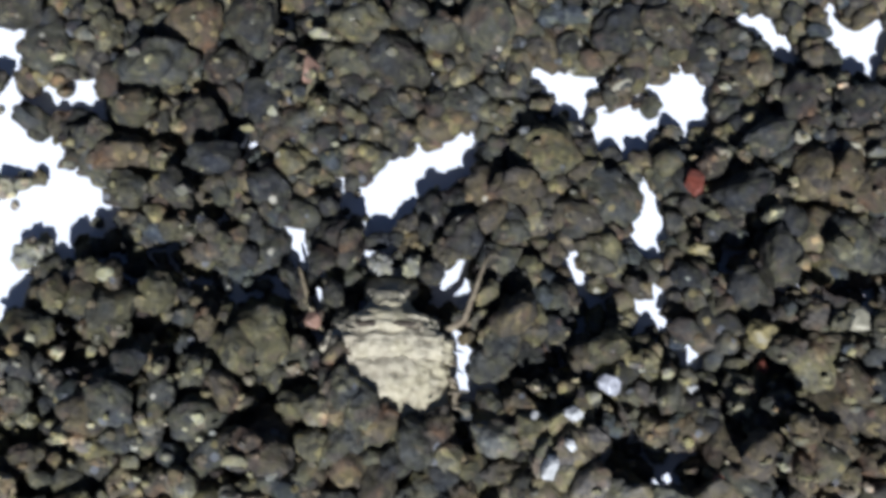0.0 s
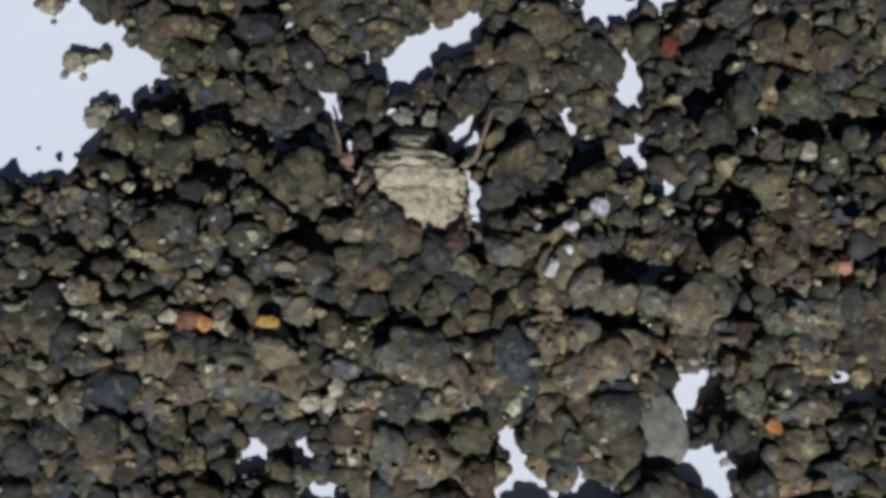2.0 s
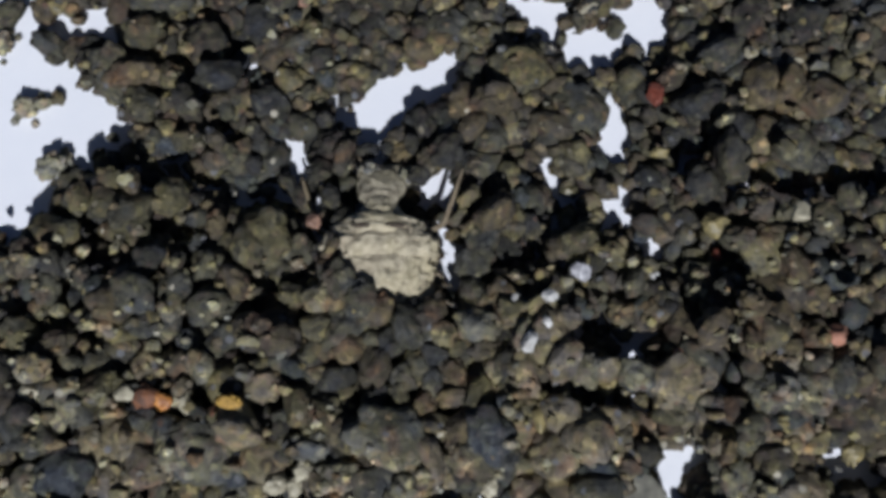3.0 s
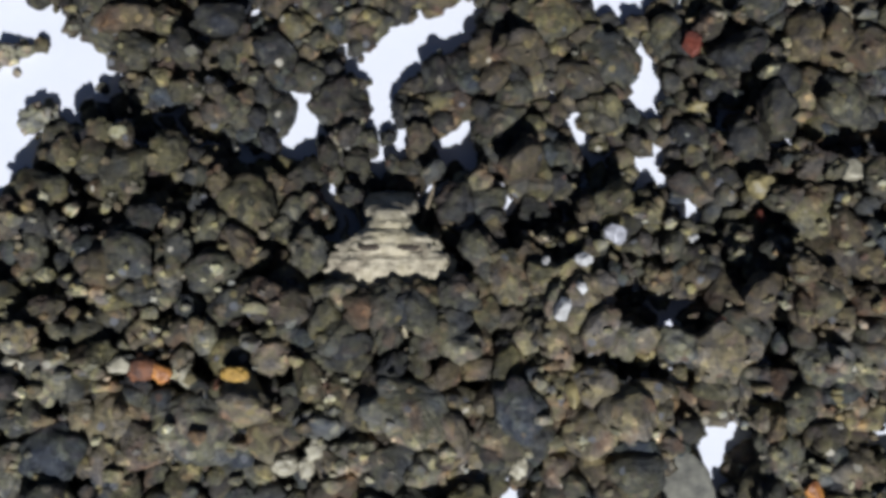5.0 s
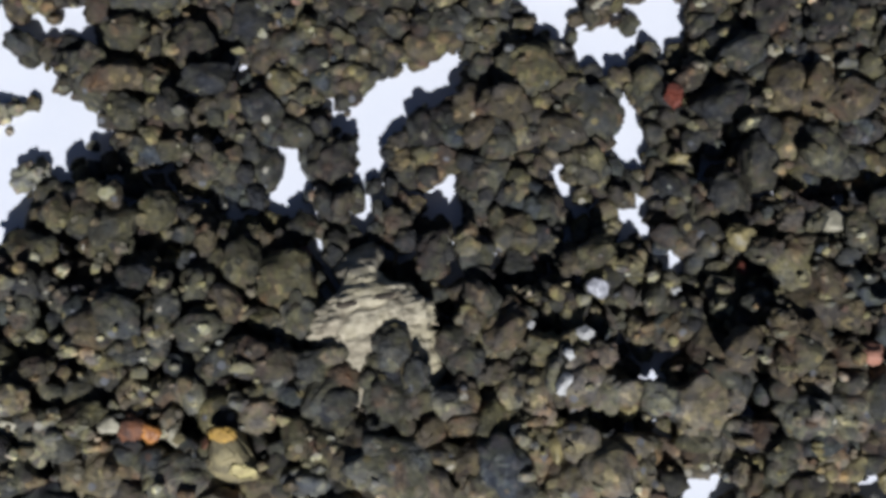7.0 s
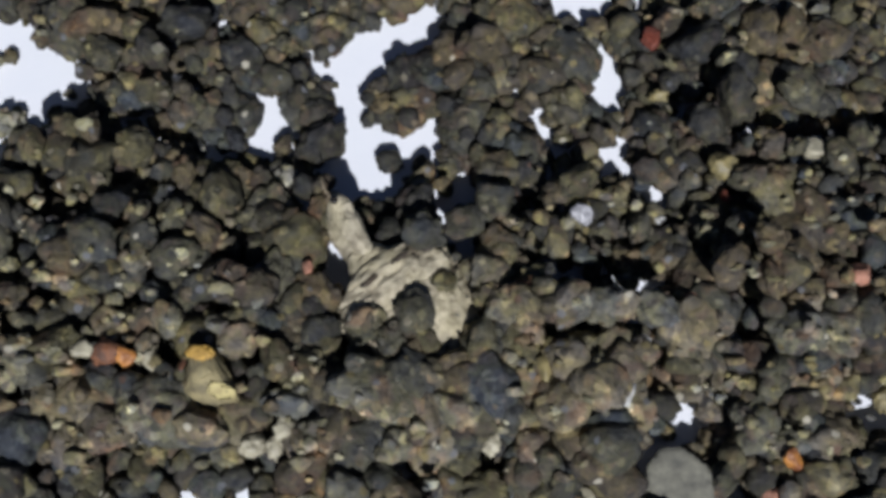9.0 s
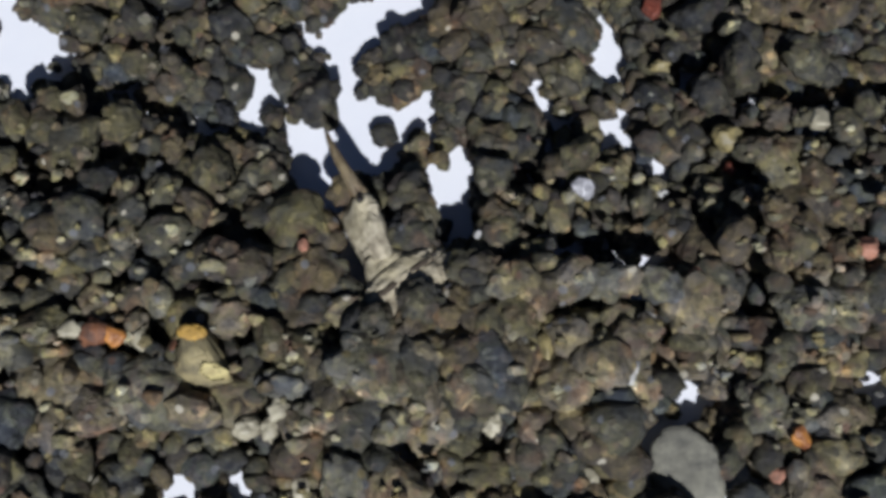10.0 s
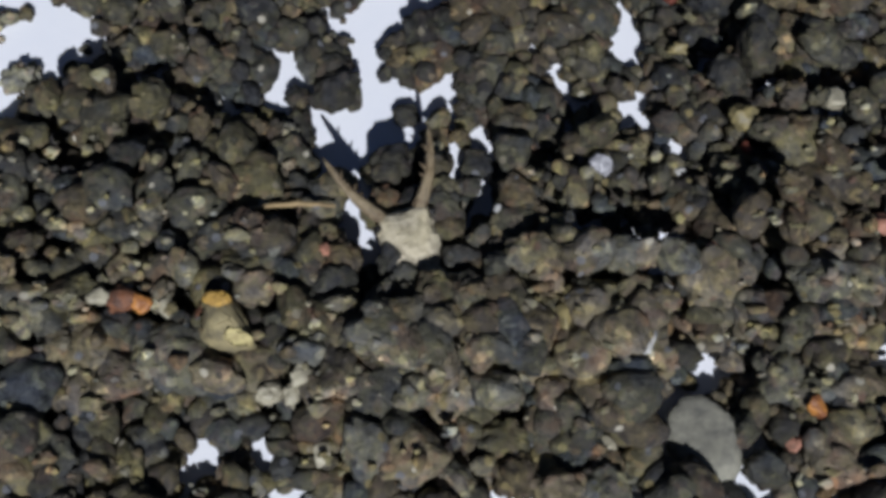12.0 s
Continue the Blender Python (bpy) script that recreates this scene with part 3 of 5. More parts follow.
NEAR_MIDDLE = [
    (1.57, -11.7, 0.7, "g"), (2.29, -12.27, 0.62, "s"), (1.18, -14.11, 0.82, "b"), (2.43, -14.29, 0.79, "s"), (2.74, -12.83, 0.36, "t"), (3.52, -13.75, 0.58, "t"),
    (4.24, -13.93, 0.32, "y"), (3.74, -12.64, 0.4, "g"), (3.67, -11.89, 0.58, "g"), (0.28, -15.19, 0.75, "b"), (0.63, -16.07, 0.63, "b"), (5.04, -11.89, 0.66, "g"),
    (7.6, -10.37, 0.35, "t"), (7.31, -12.17, 0.29, "t"), (5.82, -14.47, 0.68, "b"), (6.6, -13.7, 0.55, "g"), (4.9, -13.7, 0.5, "b"), (6.7, -14.6, 0.5, "o"), (4.73, -15.01, 0.75, "b"), (6.85, -15.19, 0.64, "b"), (8.74, -13.75, 0.58, "g"),
    (9.43, -14.11, 0.23, "p"), (9.85, -14.38, 0.23, "p"), (10.36, -13.75, 0.58, "b"), (-0.96, -14.47, 0.89, "g"), (-0.42, -16.07, 0.53, "g"), (3.3, -15.19, 0.71, "g"),
    (3.98, -16.07, 0.62, "b"), (2.05, -15.89, 0.53, "g"),
]
NEAR_EAST = [
    (9.53, -10.56, 0.92, "b"), (10.35, -10.75, 0.7, "b"), (9.21, -12.27, 0.95, "b"), (12.51, -10.37, 0.59, "b"), (11.49, -11.33, 0.5, "b"), (12.75, -11.52, 0.59, "b"),
    (10.82, -12.64, 0.49, "g"), (12.25, -12.83, 0.65, "g"), (12.47, -14.11, 0.75, "b"), (13.51, -14.47, 0.48, "g"), (10.9, -15.54, 0.74, "g"), (11.71, -16.24, 0.53, "g"),
    (9.83, -15.72, 0.57, "b"), (10.03, -9, 0.41, "g"), (10.97, -9, 0.41, "g"), (12.84, -9, 0.86, "b"), (14.13, -9.2, 0.6, "b"), (14.04, -10.75, 0.59, "b"),
    (11.42, -10.17, 0.48, "b"), (8.59, -10.75, 0.55, "g"), (8.31, -9.59, 0.56, "b"), (7.37, -9.59, 0.48, "b"), (8.16, -11.7, 0.55, "b"), (13.72, -12.64, 0.65, "g"),
    (12.97, -16.07, 0.63, "b"),
]
TOP_WEST = [
    (-10.36, 3.38, 1.14, "g"), (-10.76, 1.53, 0.71, "o"), (-8.37, 1.09, 0.81, "g"), (-7.7, 3.62, 0.72, "g"), (-4.45, 2.7, 0.37, "c"), (-4.28, 1.67, 0.36, "t"),
    (-2.97, 5.29, 0.83, "o"), (-3.4, 3.86, 0.82, "g"), (-1.56, 3.87, 1.02, "g"), (-1.7, 2.48, 0.81, "g"), (-14.95, 3.37, 0.31, "y"), (-13.31, 3.61, 0.94, "b"),
    (-14.92, 4.57, 0.95, "g"), (-15.93, 5.54, 0.85, "d"), (-12.46, 5.05, 0.63, "o"), (-5.6, 3.16, 0.72, "g"), (-6.33, 2, 0.61, "g"), (-9.09, 5.05, 0.84, "b"),
    (-6.79, 5.05, 0.94, "d"), (-13.45, 1.75, 0.51, "g"), (-14.36, 0.95, 0.72, "g"),
]
TOP_EAST = [
    (0.91, 2.26, 0.7, "g"), (2.12, 1.81, 0.5, "o"), (4.01, 4.58, 0.91, "b"), (5.31, 3.88, 0.7, "o"), (6.59, 3.07, 0.36, "p"), (6.47, 2.16, 0.79, "b"),
    (8.11, 3.88, 0.8, "b"), (10.44, 2.97, 0.98, "b"), (9.54, 4.58, 0.8, "g"), (13.52, 4.58, 0.89, "g"), (12.76, 2.52, 0.78, "g"), (14.85, 2.08, 0.68, "d"),
    (-1.01, 5.53, 0.62, "d"), (1.67, 4.81, 0.82, "g"), (0.05, 4.57, 0.71, "g"), (2.9, 3.41, 0.6, "g"), (6.55, 5.29, 0.91, "g"), (12.2, 5.52, 0.8, "d"),
    (10.93, 1.4, 0.58, "g"), (8.18, 5.52, 0.81, "b"), (10.57, 5.05, 0.6, "g"),
]
BOTTOM = [
    (-1.76, -18, 0.81, "g"), (-0.47, -18.04, 0.65, "b"), (-3.21, -17.79, 0.29, "p"), (-4.33, -18.09, 0.4, "d"), (-8.98, -17.95, 0.48, "o"), (-11.06, -17.89, 0.51, "d"),
    (-7.84, -18.23, 0.24, "y"), (1.8, -18.1, 0.73, "b"), (3.34, -18.07, 0.36, "y"), (2.59, -18.49, 0.19, "y"), (4.19, -18.7, 0.56, "g"), (5.99, -18.39, 0.65, "d"),
    (5.24, -17.74, 0.24, "p"), (12.17, -18.58, 0.81, "b"), (10.49, -18.86, 0.57, "g"), (-5.43, -18.54, 0.48, "g"), (0.64, -18.73, 0.56, "g"),
]

SURFACE = [FAR_WEST, NEAR_WEST, FAR_MIDDLE, FAR_EAST_A, FAR_EAST_B, NEAR_WEST_A, NEAR_WEST_B, NEAR_MIDDLE, NEAR_EAST, TOP_WEST, TOP_EAST, BOTTOM]

CRUMB_MESHES = {}
LOT = 3    # sets the chance by which the crumbs lie


def crumb_mesh(tone, k):
    if (tone, k) not in CRUMB_MESHES:
        co, faces = stone_shape(31 + 7 * k, 4) if tone in "pyc" else crumb_shape(31 + 7 * k, 4, 70, 0.45, 0.12, 2) if tone == "f" else crumb_shape(31 + 7 * k, 4)
        CRUMB_MESHES[tone, k] = mesh_of("crumb", co, faces, SOIL[tone])
    return CRUMB_MESHES[tone, k]


def crumb(name, tone, x, y, z, r, rng, parent=None, flat=0.85):
    ob = new(name, crumb_mesh(tone, rng.randrange(9)))
    ob.parent = parent
    ob.matrix_basis = mm_pose(x, y, z, rng.uniform(-25, 25), rng.uniform(-25, 25), rng.uniform(0, 360))
    ob.scale = [r * MM * rng.uniform(0.92, 1.12), r * MM * rng.uniform(0.88, 1.08), r * MM * flat]
    return ob


def rim_of(x, y):
    """Distance to the nearest bare place."""
    return min([9.0] + [edge_gap(x, y, g) for x0, x1, y0, y1, g in BOXES[1:] if x0 - 1 < x < x1 + 1 and y0 - 1 < y < y1 + 1])


def relief(x, y):
    """Height of the top of the soil layer: uneven, thin towards the bare places."""
    rim = rim_of(x, y)
    calm = 0.45 if y < -12.5 else 1.15 if y < -8 else 1.45
    ridge = max([0.0] + [0.8 * (1 - abs(x - a) / (w + 0.6)) for a, b, w, d in PITS if abs(x - a) < w + 0.6 and -1.5 < y - b + d < 0.1])
    high = swell(x, y, calm) + ridge + 0.45 * math.exp(-((y + 12.5) / 4.5) ** 2)
    # low enough on the sunny side of a bare place to let the light in
    return min(high, 0.6 + 0.7 * max(rim, 0), 0.4 + 0.8 * max(rim_of(x, y + 0.7), 0))


def swell(x, y, calm):
    return 1.75 + calm * (0.85 * noise.noise(Vector((x * 0.32, y * 0.4, 3))) + 0.35 * noise.noise(Vector((x * 0.9, y * 0.9, 8))))


# Crumbs that lie on the bare patch: tone, x, y, radius.
TUFTS = (("g", -15.05, 1.75, 0.72), ("b", -14.2, 1.75, 0.45), ("f", -17.05, 1.85, 0.55), ("f", -15.7, -1.0, 0.5), ("f", -15.1, -0.75, 0.34), ("t", -14.5, -0.5, 0.3),
         ("f", -14.3, -3.6, 0.62), ("f", -13.9, -3.25, 0.36), ("g", -16.87, 3.22, 0.7), ("b", -15.52, 3.30, 0.6), ("o", -12.6, -3.0, 0.34))


def soil():
    bed = tagged(new("soil_bed"), "dark brown crumbly soil in a thin uneven layer on paper", "soil", kind="structure")
    rng = random.Random(5)
    taken = [(row[3], row[4], row[5]) for row in STONES] + [(7.9, -17.0, 1.2)] + [(-6.1, -14.0, 0.95)]
    tops = []
    for stretch in SURFACE:
        for x, y, r, tone in stretch:
            if in_digging(x, y, 0.4 * r) or math.hypot(x + 6.1, y + 14.0) < 0.9 + 0.45 * r or any(math.hypot(x - row[3], y - row[4]) < 0.9 * row[5] + 0.45 * r for row in STONES):
                continue
            if in_pit(x, y) and r > 0.35:
                continue
            rng = random.Random(f"{LOT} {x} {y}")
            z = 0.5 if in_pit(x, y) else relief(x, y) - 0.35 * r + rng.uniform(-0.15, 0.4 if y > -8 else 0.2)
            rim = rim_of(x, y)
            flat = 0.85
            if rim < 2.0:
                flat = 0.75
                z = max(0.35 * r, min(z, 0.75 + 0.6 * rim - 0.8 * r))
            while z > 0.4 * r and shades(x, y, z, 1.2 * r):
                z -= 0.1
            px, py = rolled_off(x, y, z, (1.2 if y > -12 else 1.05) * r)
            if math.hypot(px - x, py - y) > 1.1 * r or bare(px, py, z, r, 1.0):
                continue
            x, y = px, py
            # far crumbs swap to darker tones, which paints in the deeper shade there
            if y > -7:
                tone = {"t": "o", "g": "d" if rng.random() < 0.7 else "g"}.get(tone, tone) if rim > 0.5 else tone
            # crumbs near the camera take lightened tones: the stronger light there is painted in
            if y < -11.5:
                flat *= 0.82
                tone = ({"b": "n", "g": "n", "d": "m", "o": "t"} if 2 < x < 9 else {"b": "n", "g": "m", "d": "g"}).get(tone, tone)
            crumb("crumb", tone, x, y, z, r * (1.24 if y > -12 else 1.4), rng, bed, flat)
            taken.append((x, y, r))
            tops.append((x, y, z, 1.12 * r * (1.24 if y > -12 else 1.4), flat))
    rng = random.Random(5)
    crumb("crumb", "d", -0.58, -5.35, 0.35, 0.42, rng, bed)
    for tone, x, y, r in (("b", -0.71, -3.15, 0.62), ("g", 0.3, -2.85, 0.75), ("b", -0.9, -2.4, 0.5), ("o", 0.85, -3.2, 0.5), ("d", -0.1, -1.9, 0.6), ("d", -1.25, -2.9, 0.35), ("g", 0.6, -2.1, 0.6),
                          ("d", 5.95, -7.65, 0.5), ("d", 6.3, -8.3, 0.55), ("g", 6.5, -9.0, 0.5), ("o", 7.75, -0.3, 0.5), ("b", 6.8, -1.5, 0.45), ("g", 8.4, -1.35, 0.4), ("b", 7.2, 0.2, 0.5)):
        crumb("crumb", tone, x, y, 0.55, r, rng, bed)
    for tone, x, y, r in TUFTS + (("b", 6.5, 3.0, 0.7), ("o", 7.05, 3.35, 0.5), ("b", 5.75, 2.75, 0.35), ("o", 5.5, 2.0, 0.32), ("g", 7.65, 2.45, 0.4), ("m", -5.95, -17.5, 0.4), ("n", -6.1, -18.05, 0.45), ("g", -5.5, -18.15, 0.45)):
        crumb("crumb", tone, x, y, 0.8 * r, r, rng, bed)
        # pale tufts shed small bits all round
        for _ in range(6 if tone == "f" else 0):
            a, far, q = rng.uniform(0, 6.3), r * rng.uniform(0.75, 1.4), rng.uniform(0.09, 0.2)
            crumb("crumb", rng.choice("ffft"), x + far * math.cos(a), y + far * math.sin(a), 0.8 * q + max(0.0, 1.2 * r - far), q, rng, bed)
    # the rest of the layer, from the paper upwards
    shapes = [crumb_shape(100 + i, 3, 18, 0.34, 0.06) for i in range(18)] + [stone_shape(150 + i, 3) for i in range(6)]
    verts, faces, total = [], [], 0
    layers = [(0.6, 0.30, 0.46, 0.30, 0.08), (0.72, 0.4, 0.62, 0.85, 0.15), (0.7, 0.4, 0.75, -0.75, 0.15), (0.5, 0.14, 0.32, -0.2, 0.2)]
    for level, (step, r0, r1, zmid, zvar) in enumerate(layers):
        y = -24.0
        while y < 12:
            x = -21.0
            while x < 21:
                rng = random.Random(f"{LOT} {level} {x:.2f} {y:.2f}")
                px, py = x + rng.uniform(-0.45, 0.45) * step, y + rng.uniform(-0.45, 0.45) * step
                x += step
                r = (r0 + (r1 - r0) * rng.random() ** 1.6) * (1.15 if level == 2 and y < -12 else 1)
                z = zmid + rng.uniform(-zvar, zvar) + (relief(px, py) - (0.42 if py > -8 else 0) + (0.32 if level == 2 and py < -10.5 else 0) if level > 1 else 0)
                if level == 3 and rng.random() < (0.65 if y > -12 else 0.85):
                    continue
                if level > 0 and in_pit(px, py) or math.hypot(px - 7.6, py + 16.75) < 1.2 or math.hypot(px - 8.25, py + 17.6) < 1.3:
                    continue
                if level == 1 and in_digging(px, py):
                    z = 0.5
                if level > 1 and in_digging(px, py, 0.25):
                    continue
                z = max(z, 0.75 * r)
                if bare(px, py, z, r, 1.08 if py > 0 else 1.02 if py > -12 else 0.9):
                    continue
                if level > 0 and shades(px, py, z, r, 0.9 if py > 0 else 0.85 if py > -12 else 0.7):
                    continue
                if level > 1 and any(math.hypot(px - a, py - b) < (0.5 if level == 2 else 0.75) * (q + r) for a, b, q in taken if abs(px - a) < 2):
                    continue
                co, fc = shapes[rng.randrange(24) if level < 3 or rng.random() < 0.5 else 18 + rng.randrange(6)]
                turn = np.array(Euler([rng.uniform(0, 6.3) for _ in range(3)]).to_matrix())
                size = r * np.array([rng.uniform(0.9, 1.15), rng.uniform(0.85, 1.1), rng.uniform(0.75, 0.95)])
                verts.append(((co @ turn.T) * size + (px, py, z)) * MM)
                faces.append(fc + total)
                total += len(co)
            y += step
    stuff("fine_soil", verts, faces, MIXED_SOIL, "small dark brown soil crumbs and grit spread on white", "fine soil")
    rng = random.Random(6)
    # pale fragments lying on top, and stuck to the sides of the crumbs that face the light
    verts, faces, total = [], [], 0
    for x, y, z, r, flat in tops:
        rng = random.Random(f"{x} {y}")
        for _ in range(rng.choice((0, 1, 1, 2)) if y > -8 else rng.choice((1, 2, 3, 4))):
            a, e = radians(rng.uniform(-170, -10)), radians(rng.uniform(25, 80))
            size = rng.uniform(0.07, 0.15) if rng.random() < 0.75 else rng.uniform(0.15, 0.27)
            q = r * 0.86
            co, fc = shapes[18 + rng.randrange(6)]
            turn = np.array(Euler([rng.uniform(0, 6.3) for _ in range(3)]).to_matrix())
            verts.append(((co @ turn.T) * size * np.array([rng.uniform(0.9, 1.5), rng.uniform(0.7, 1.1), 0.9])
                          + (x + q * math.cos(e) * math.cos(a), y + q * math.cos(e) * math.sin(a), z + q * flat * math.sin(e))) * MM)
            faces.append(fc + total)
            total += len(co)
    rng = random.Random(7)
    for _ in range(850):
        px, py, r = rng.uniform(-18, 18), rng.uniform(-21, 9), 0.09 + 0.2 * rng.random() ** 2
        z = relief(px, py) + 0.22
        if py > -7 and rng.random() < 0.65 or in_digging(px, py, 0.2) or in_pit(px, py) or bare(px, py, z, r):
            continue
        if any(math.hypot(px - row[3], py - row[4]) < 1.2 * row[5] for row in STONES) or math.hypot(px - 7.9, py + 17.2) < 2.3:
            continue
        co, fc = shapes[18 + rng.randrange(6)]
        turn = np.array(Euler([rng.uniform(0, 6.3) for _ in range(3)]).to_matrix())
        size = r * np.array([rng.uniform(0.9, 1.5), rng.uniform(0.7, 1.1), rng.uniform(0.6, 0.95)])
        verts.append(((co @ turn.T) * size + (px, py, z)) * MM)
        faces.append(fc + total)
        total += len(co)
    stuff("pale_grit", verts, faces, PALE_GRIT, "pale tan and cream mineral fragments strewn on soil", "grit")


def stuff(name, verts, faces, material, label, category):
    """Many small pieces joined into one mesh."""
    co, fc = np.concatenate(verts), np.concatenate(faces)
    me = bpy.data.meshes.new(name)
    me.vertices.add(len(co))
    me.vertices.foreach_set("co", co.astype(np.float32).ravel())
    me.loops.add(fc.size)
    me.loops.foreach_set("vertex_index", fc.astype(np.int32).ravel())
    me.polygons.add(len(fc))
    me.polygons.foreach_set("loop_start", np.arange(0, fc.size, 3, dtype=np.int32))
    me.polygons.foreach_set("use_smooth", [True] * len(fc))
    me.update(calc_edges=True)
    me.materials.append(material)
    tagged(new(name, me), label, category, kind="stuff")


# ---- the larva ----
def loft(bm, rings, around=28, wart=0.04, seed=0):
    """A closed body through rings along y: (y, width, height, z of the middle, squareness)."""
    loops = []
    for y, w, h, zc, sq in rings:
        loop = []
        for i in range(around):
            a = 2 * math.pi * i / around
            c, s = math.cos(a), math.sin(a)
            x = 0.5 * w * math.copysign(abs(c) ** (2 / sq), c)
            z = zc + 0.5 * h * math.copysign(abs(s) ** (2 / sq), s)
            p = Vector((x, y, z))
            k = 1 + wart * noise.fractal(p * 2.0 + Vector((seed, 0, 0)), 0.6, 2.2, 5)
            loop.append(bm.verts.new(Vector((x * k, y, zc + (z - zc) * k)) * MM))
        loops.append(loop)
    for a, b in zip(loops, loops[1:]):
        for i in range(around):
            j = (i + 1) % around
            bm.faces.new((a[i], a[j], b[j], b[i]))
    bm.faces.new(loops[0])
    bm.faces.new(loops[-1][::-1])
    bmesh.ops.recalc_face_normals(bm, faces=bm.faces[:])


def tube(bm, points, radii, around=10):
    """A round tapering limb through points."""
    pts = [Vector(p) for p in points]
    loops = []
    for i, p in enumerate(pts):
        way = (pts[min(i + 1, len(pts) - 1)] - pts[max(i - 1, 0)]).normalized()
        side = way.cross(Vector((0, 0, 1)))
        side = side.normalized() if side.length > 1e-3 else Vector((1, 0, 0))
        up = side.cross(way)
        loops.append([bm.verts.new((p + radii[i] * (math.cos(a) * side + math.sin(a) * up)) * MM)
                      for a in (2 * math.pi * k / around for k in range(around))])
    for a, b in zip(loops, loops[1:]):
        for i in range(around):
            j = (i + 1) % around
            bm.faces.new((a[i], a[j], b[j], b[i]))
    bm.faces.new(loops[0])
    bm.faces.new(loops[-1][::-1])
    bmesh.ops.recalc_face_normals(bm, faces=bm.faces[:])


def smooth_rings(rows, steps=4, segment=0.0, depth=0.0):
    out = []
    for (a, b) in zip(rows, rows[1:]):
        for k in range(steps):
            u = k / steps
            out.append([p + (q - p) * u for p, q in zip(a, b)])
    out.append(list(rows[-1]))
    if segment:
        for r in out:
            ridge = 1 - depth * (abs((r[0] / segment) % 1 - 0.5) * 2) ** 3
            r[1] *= ridge
            r[2] *= ridge
    return out


def bristles(bm, rng, spots, length):
    for x, y, z, dx, dy in spots:
        l = length * rng.uniform(0.5, 1.2)
        ex, ey = dx + rng.uniform(-0.4, 0.4), dy + rng.uniform(-0.4, 0.4)
        tube(bm, [(x, y, z), (x + 0.5 * l * ex, y + 0.5 * l * ey, z + 0.12), (x + l * ex, y + l * ey, z + 0.05)], (0.05, 0.035, 0.012), 5)


LEGS = []


def antlion():
    rng = random.Random(12)
    body = tagged(new("antlion_larva"), "sandy beige antlion larva with brown sickle jaws half buried in soil", "insect larva")
    bm = bmesh.new()
    loft(bm, smooth_rings([(0.3, 3.5, 1.7, 0, 2.2), (-0.5, 4.1, 2.0, 0, 2.3), (-1.4, 4.2, 2.1, -0.1, 2.3), (-2.4, 3.8, 1.9, -0.25, 2.2),
                           (-3.3, 2.7, 1.3, -0.5, 2.1), (-4.0, 1.4, 0.6, -0.65, 2.0), (-4.3, 0.3, 0.2, -0.7, 2.0)], 12, 0.78, 0.035), 84, 0.1, 2)
    part("abdomen", bm, HIDE, body)
    bm = bmesh.new()
    loft(bm, smooth_rings([(-0.25, 4.0, 1.7, 0.08, 2.5), (0.1, 4.35, 1.85, 0.1, 2.6), (0.45, 4.2, 1.85, 0.1, 2.6), (0.72, 3.7, 1.7, 0.08, 2.5)], 9), 84, 0.1, 5)
    part("hind_thorax", bm, HIDE, body)
    bm = bmesh.new()
    loft(bm, smooth_rings([(0.6, 3.5, 1.6, 0.12, 2.4), (0.85, 3.5, 1.75, 0.13, 2.4), (1.15, 3.0, 1.7, 0.13, 2.4), (1.35, 2.3, 1.45, 0.12, 2.3), (1.5, 1.8, 1.2, 0.1, 2.2), (1.75, 1.4, 1.0, 0.1, 2.1)], 7), 72, 0.12, 8)
    part("fore_thorax", bm, HIDE, body)
    for side in (-1, 1):
        bm = bmesh.new()
        loft(bm, smooth_rings([(0.74, 0.5, 0.08, 0.0, 2), (0.84, 0.8, 0.14, 0.02, 2), (0.94, 0.6, 0.08, 0.0, 2)], 3), 14, 0.1, side)
        ob = part("brown_spot", bm, SPOT_BROWN, body, "dark brown spot on the back")
        ob.location = (side * 0.62 * MM, 0, 0.98 * MM)
    bm = bmesh.new()
    loft(bm, smooth_rings([(1.4, 1.4, 0.9, 0.1, 2.3), (1.65, 1.5, 1.0, 0.12, 2.4), (1.9, 1.3, 0.85, 0.1, 2.3), (2.15, 0.95, 0.6, 0.1, 2.2)], 4), 26, 0.08, 11)
    part("neck_shield", bm, HIDE, body)
    bm = bmesh.new()
    spots = []
    for i in range(44):
        y = rng.uniform(-4.4, 1.0)
        half = 2.2 * math.sqrt(max(0.05, 1 - ((y + 1.6) / 3.6) ** 2))
        side = rng.choice((-1, 1))
        spots.append((side * half * 0.94, y, rng.uniform(-0.2, 0.25), side * 0.8, rng.uniform(-0.5, 0.3)))
    bristles(bm, rng, spots, 0.55)
    part("bristles", bm, BRISTLE, body, "short tan bristles along the flanks")
    bm = bmesh.new()
    for _ in range(70):
        y = rng.uniform(-3.0, 1.1)
        half = 2.1 * math.sqrt(max(0.05, 1 - ((y + 1.0) / 3.4) ** 2))
        x = rng.uniform(-0.9, 0.9) * half
        z = 0.95 * math.sqrt(1 - (x / (half + 0.25)) ** 2) - 0.05 * (y < -1.5) - 0.12
        size = 0.05 + 0.09 * rng.random() ** 2
        m = Matrix.Translation(Vector((x, y, z)) * MM) @ Euler([rng.uniform(0, 6) for _ in range(3)]).to_matrix().to_4x4() @ Matrix.Diagonal((size * MM * 1.3, size * MM, size * MM * 0.8, 1))
        bmesh.ops.create_icosphere(bm, subdivisions=1, radius=1.0, matrix=m)
    part("clinging_grit", bm, MIXED_SOIL, body, "dark soil grit clinging to the back")
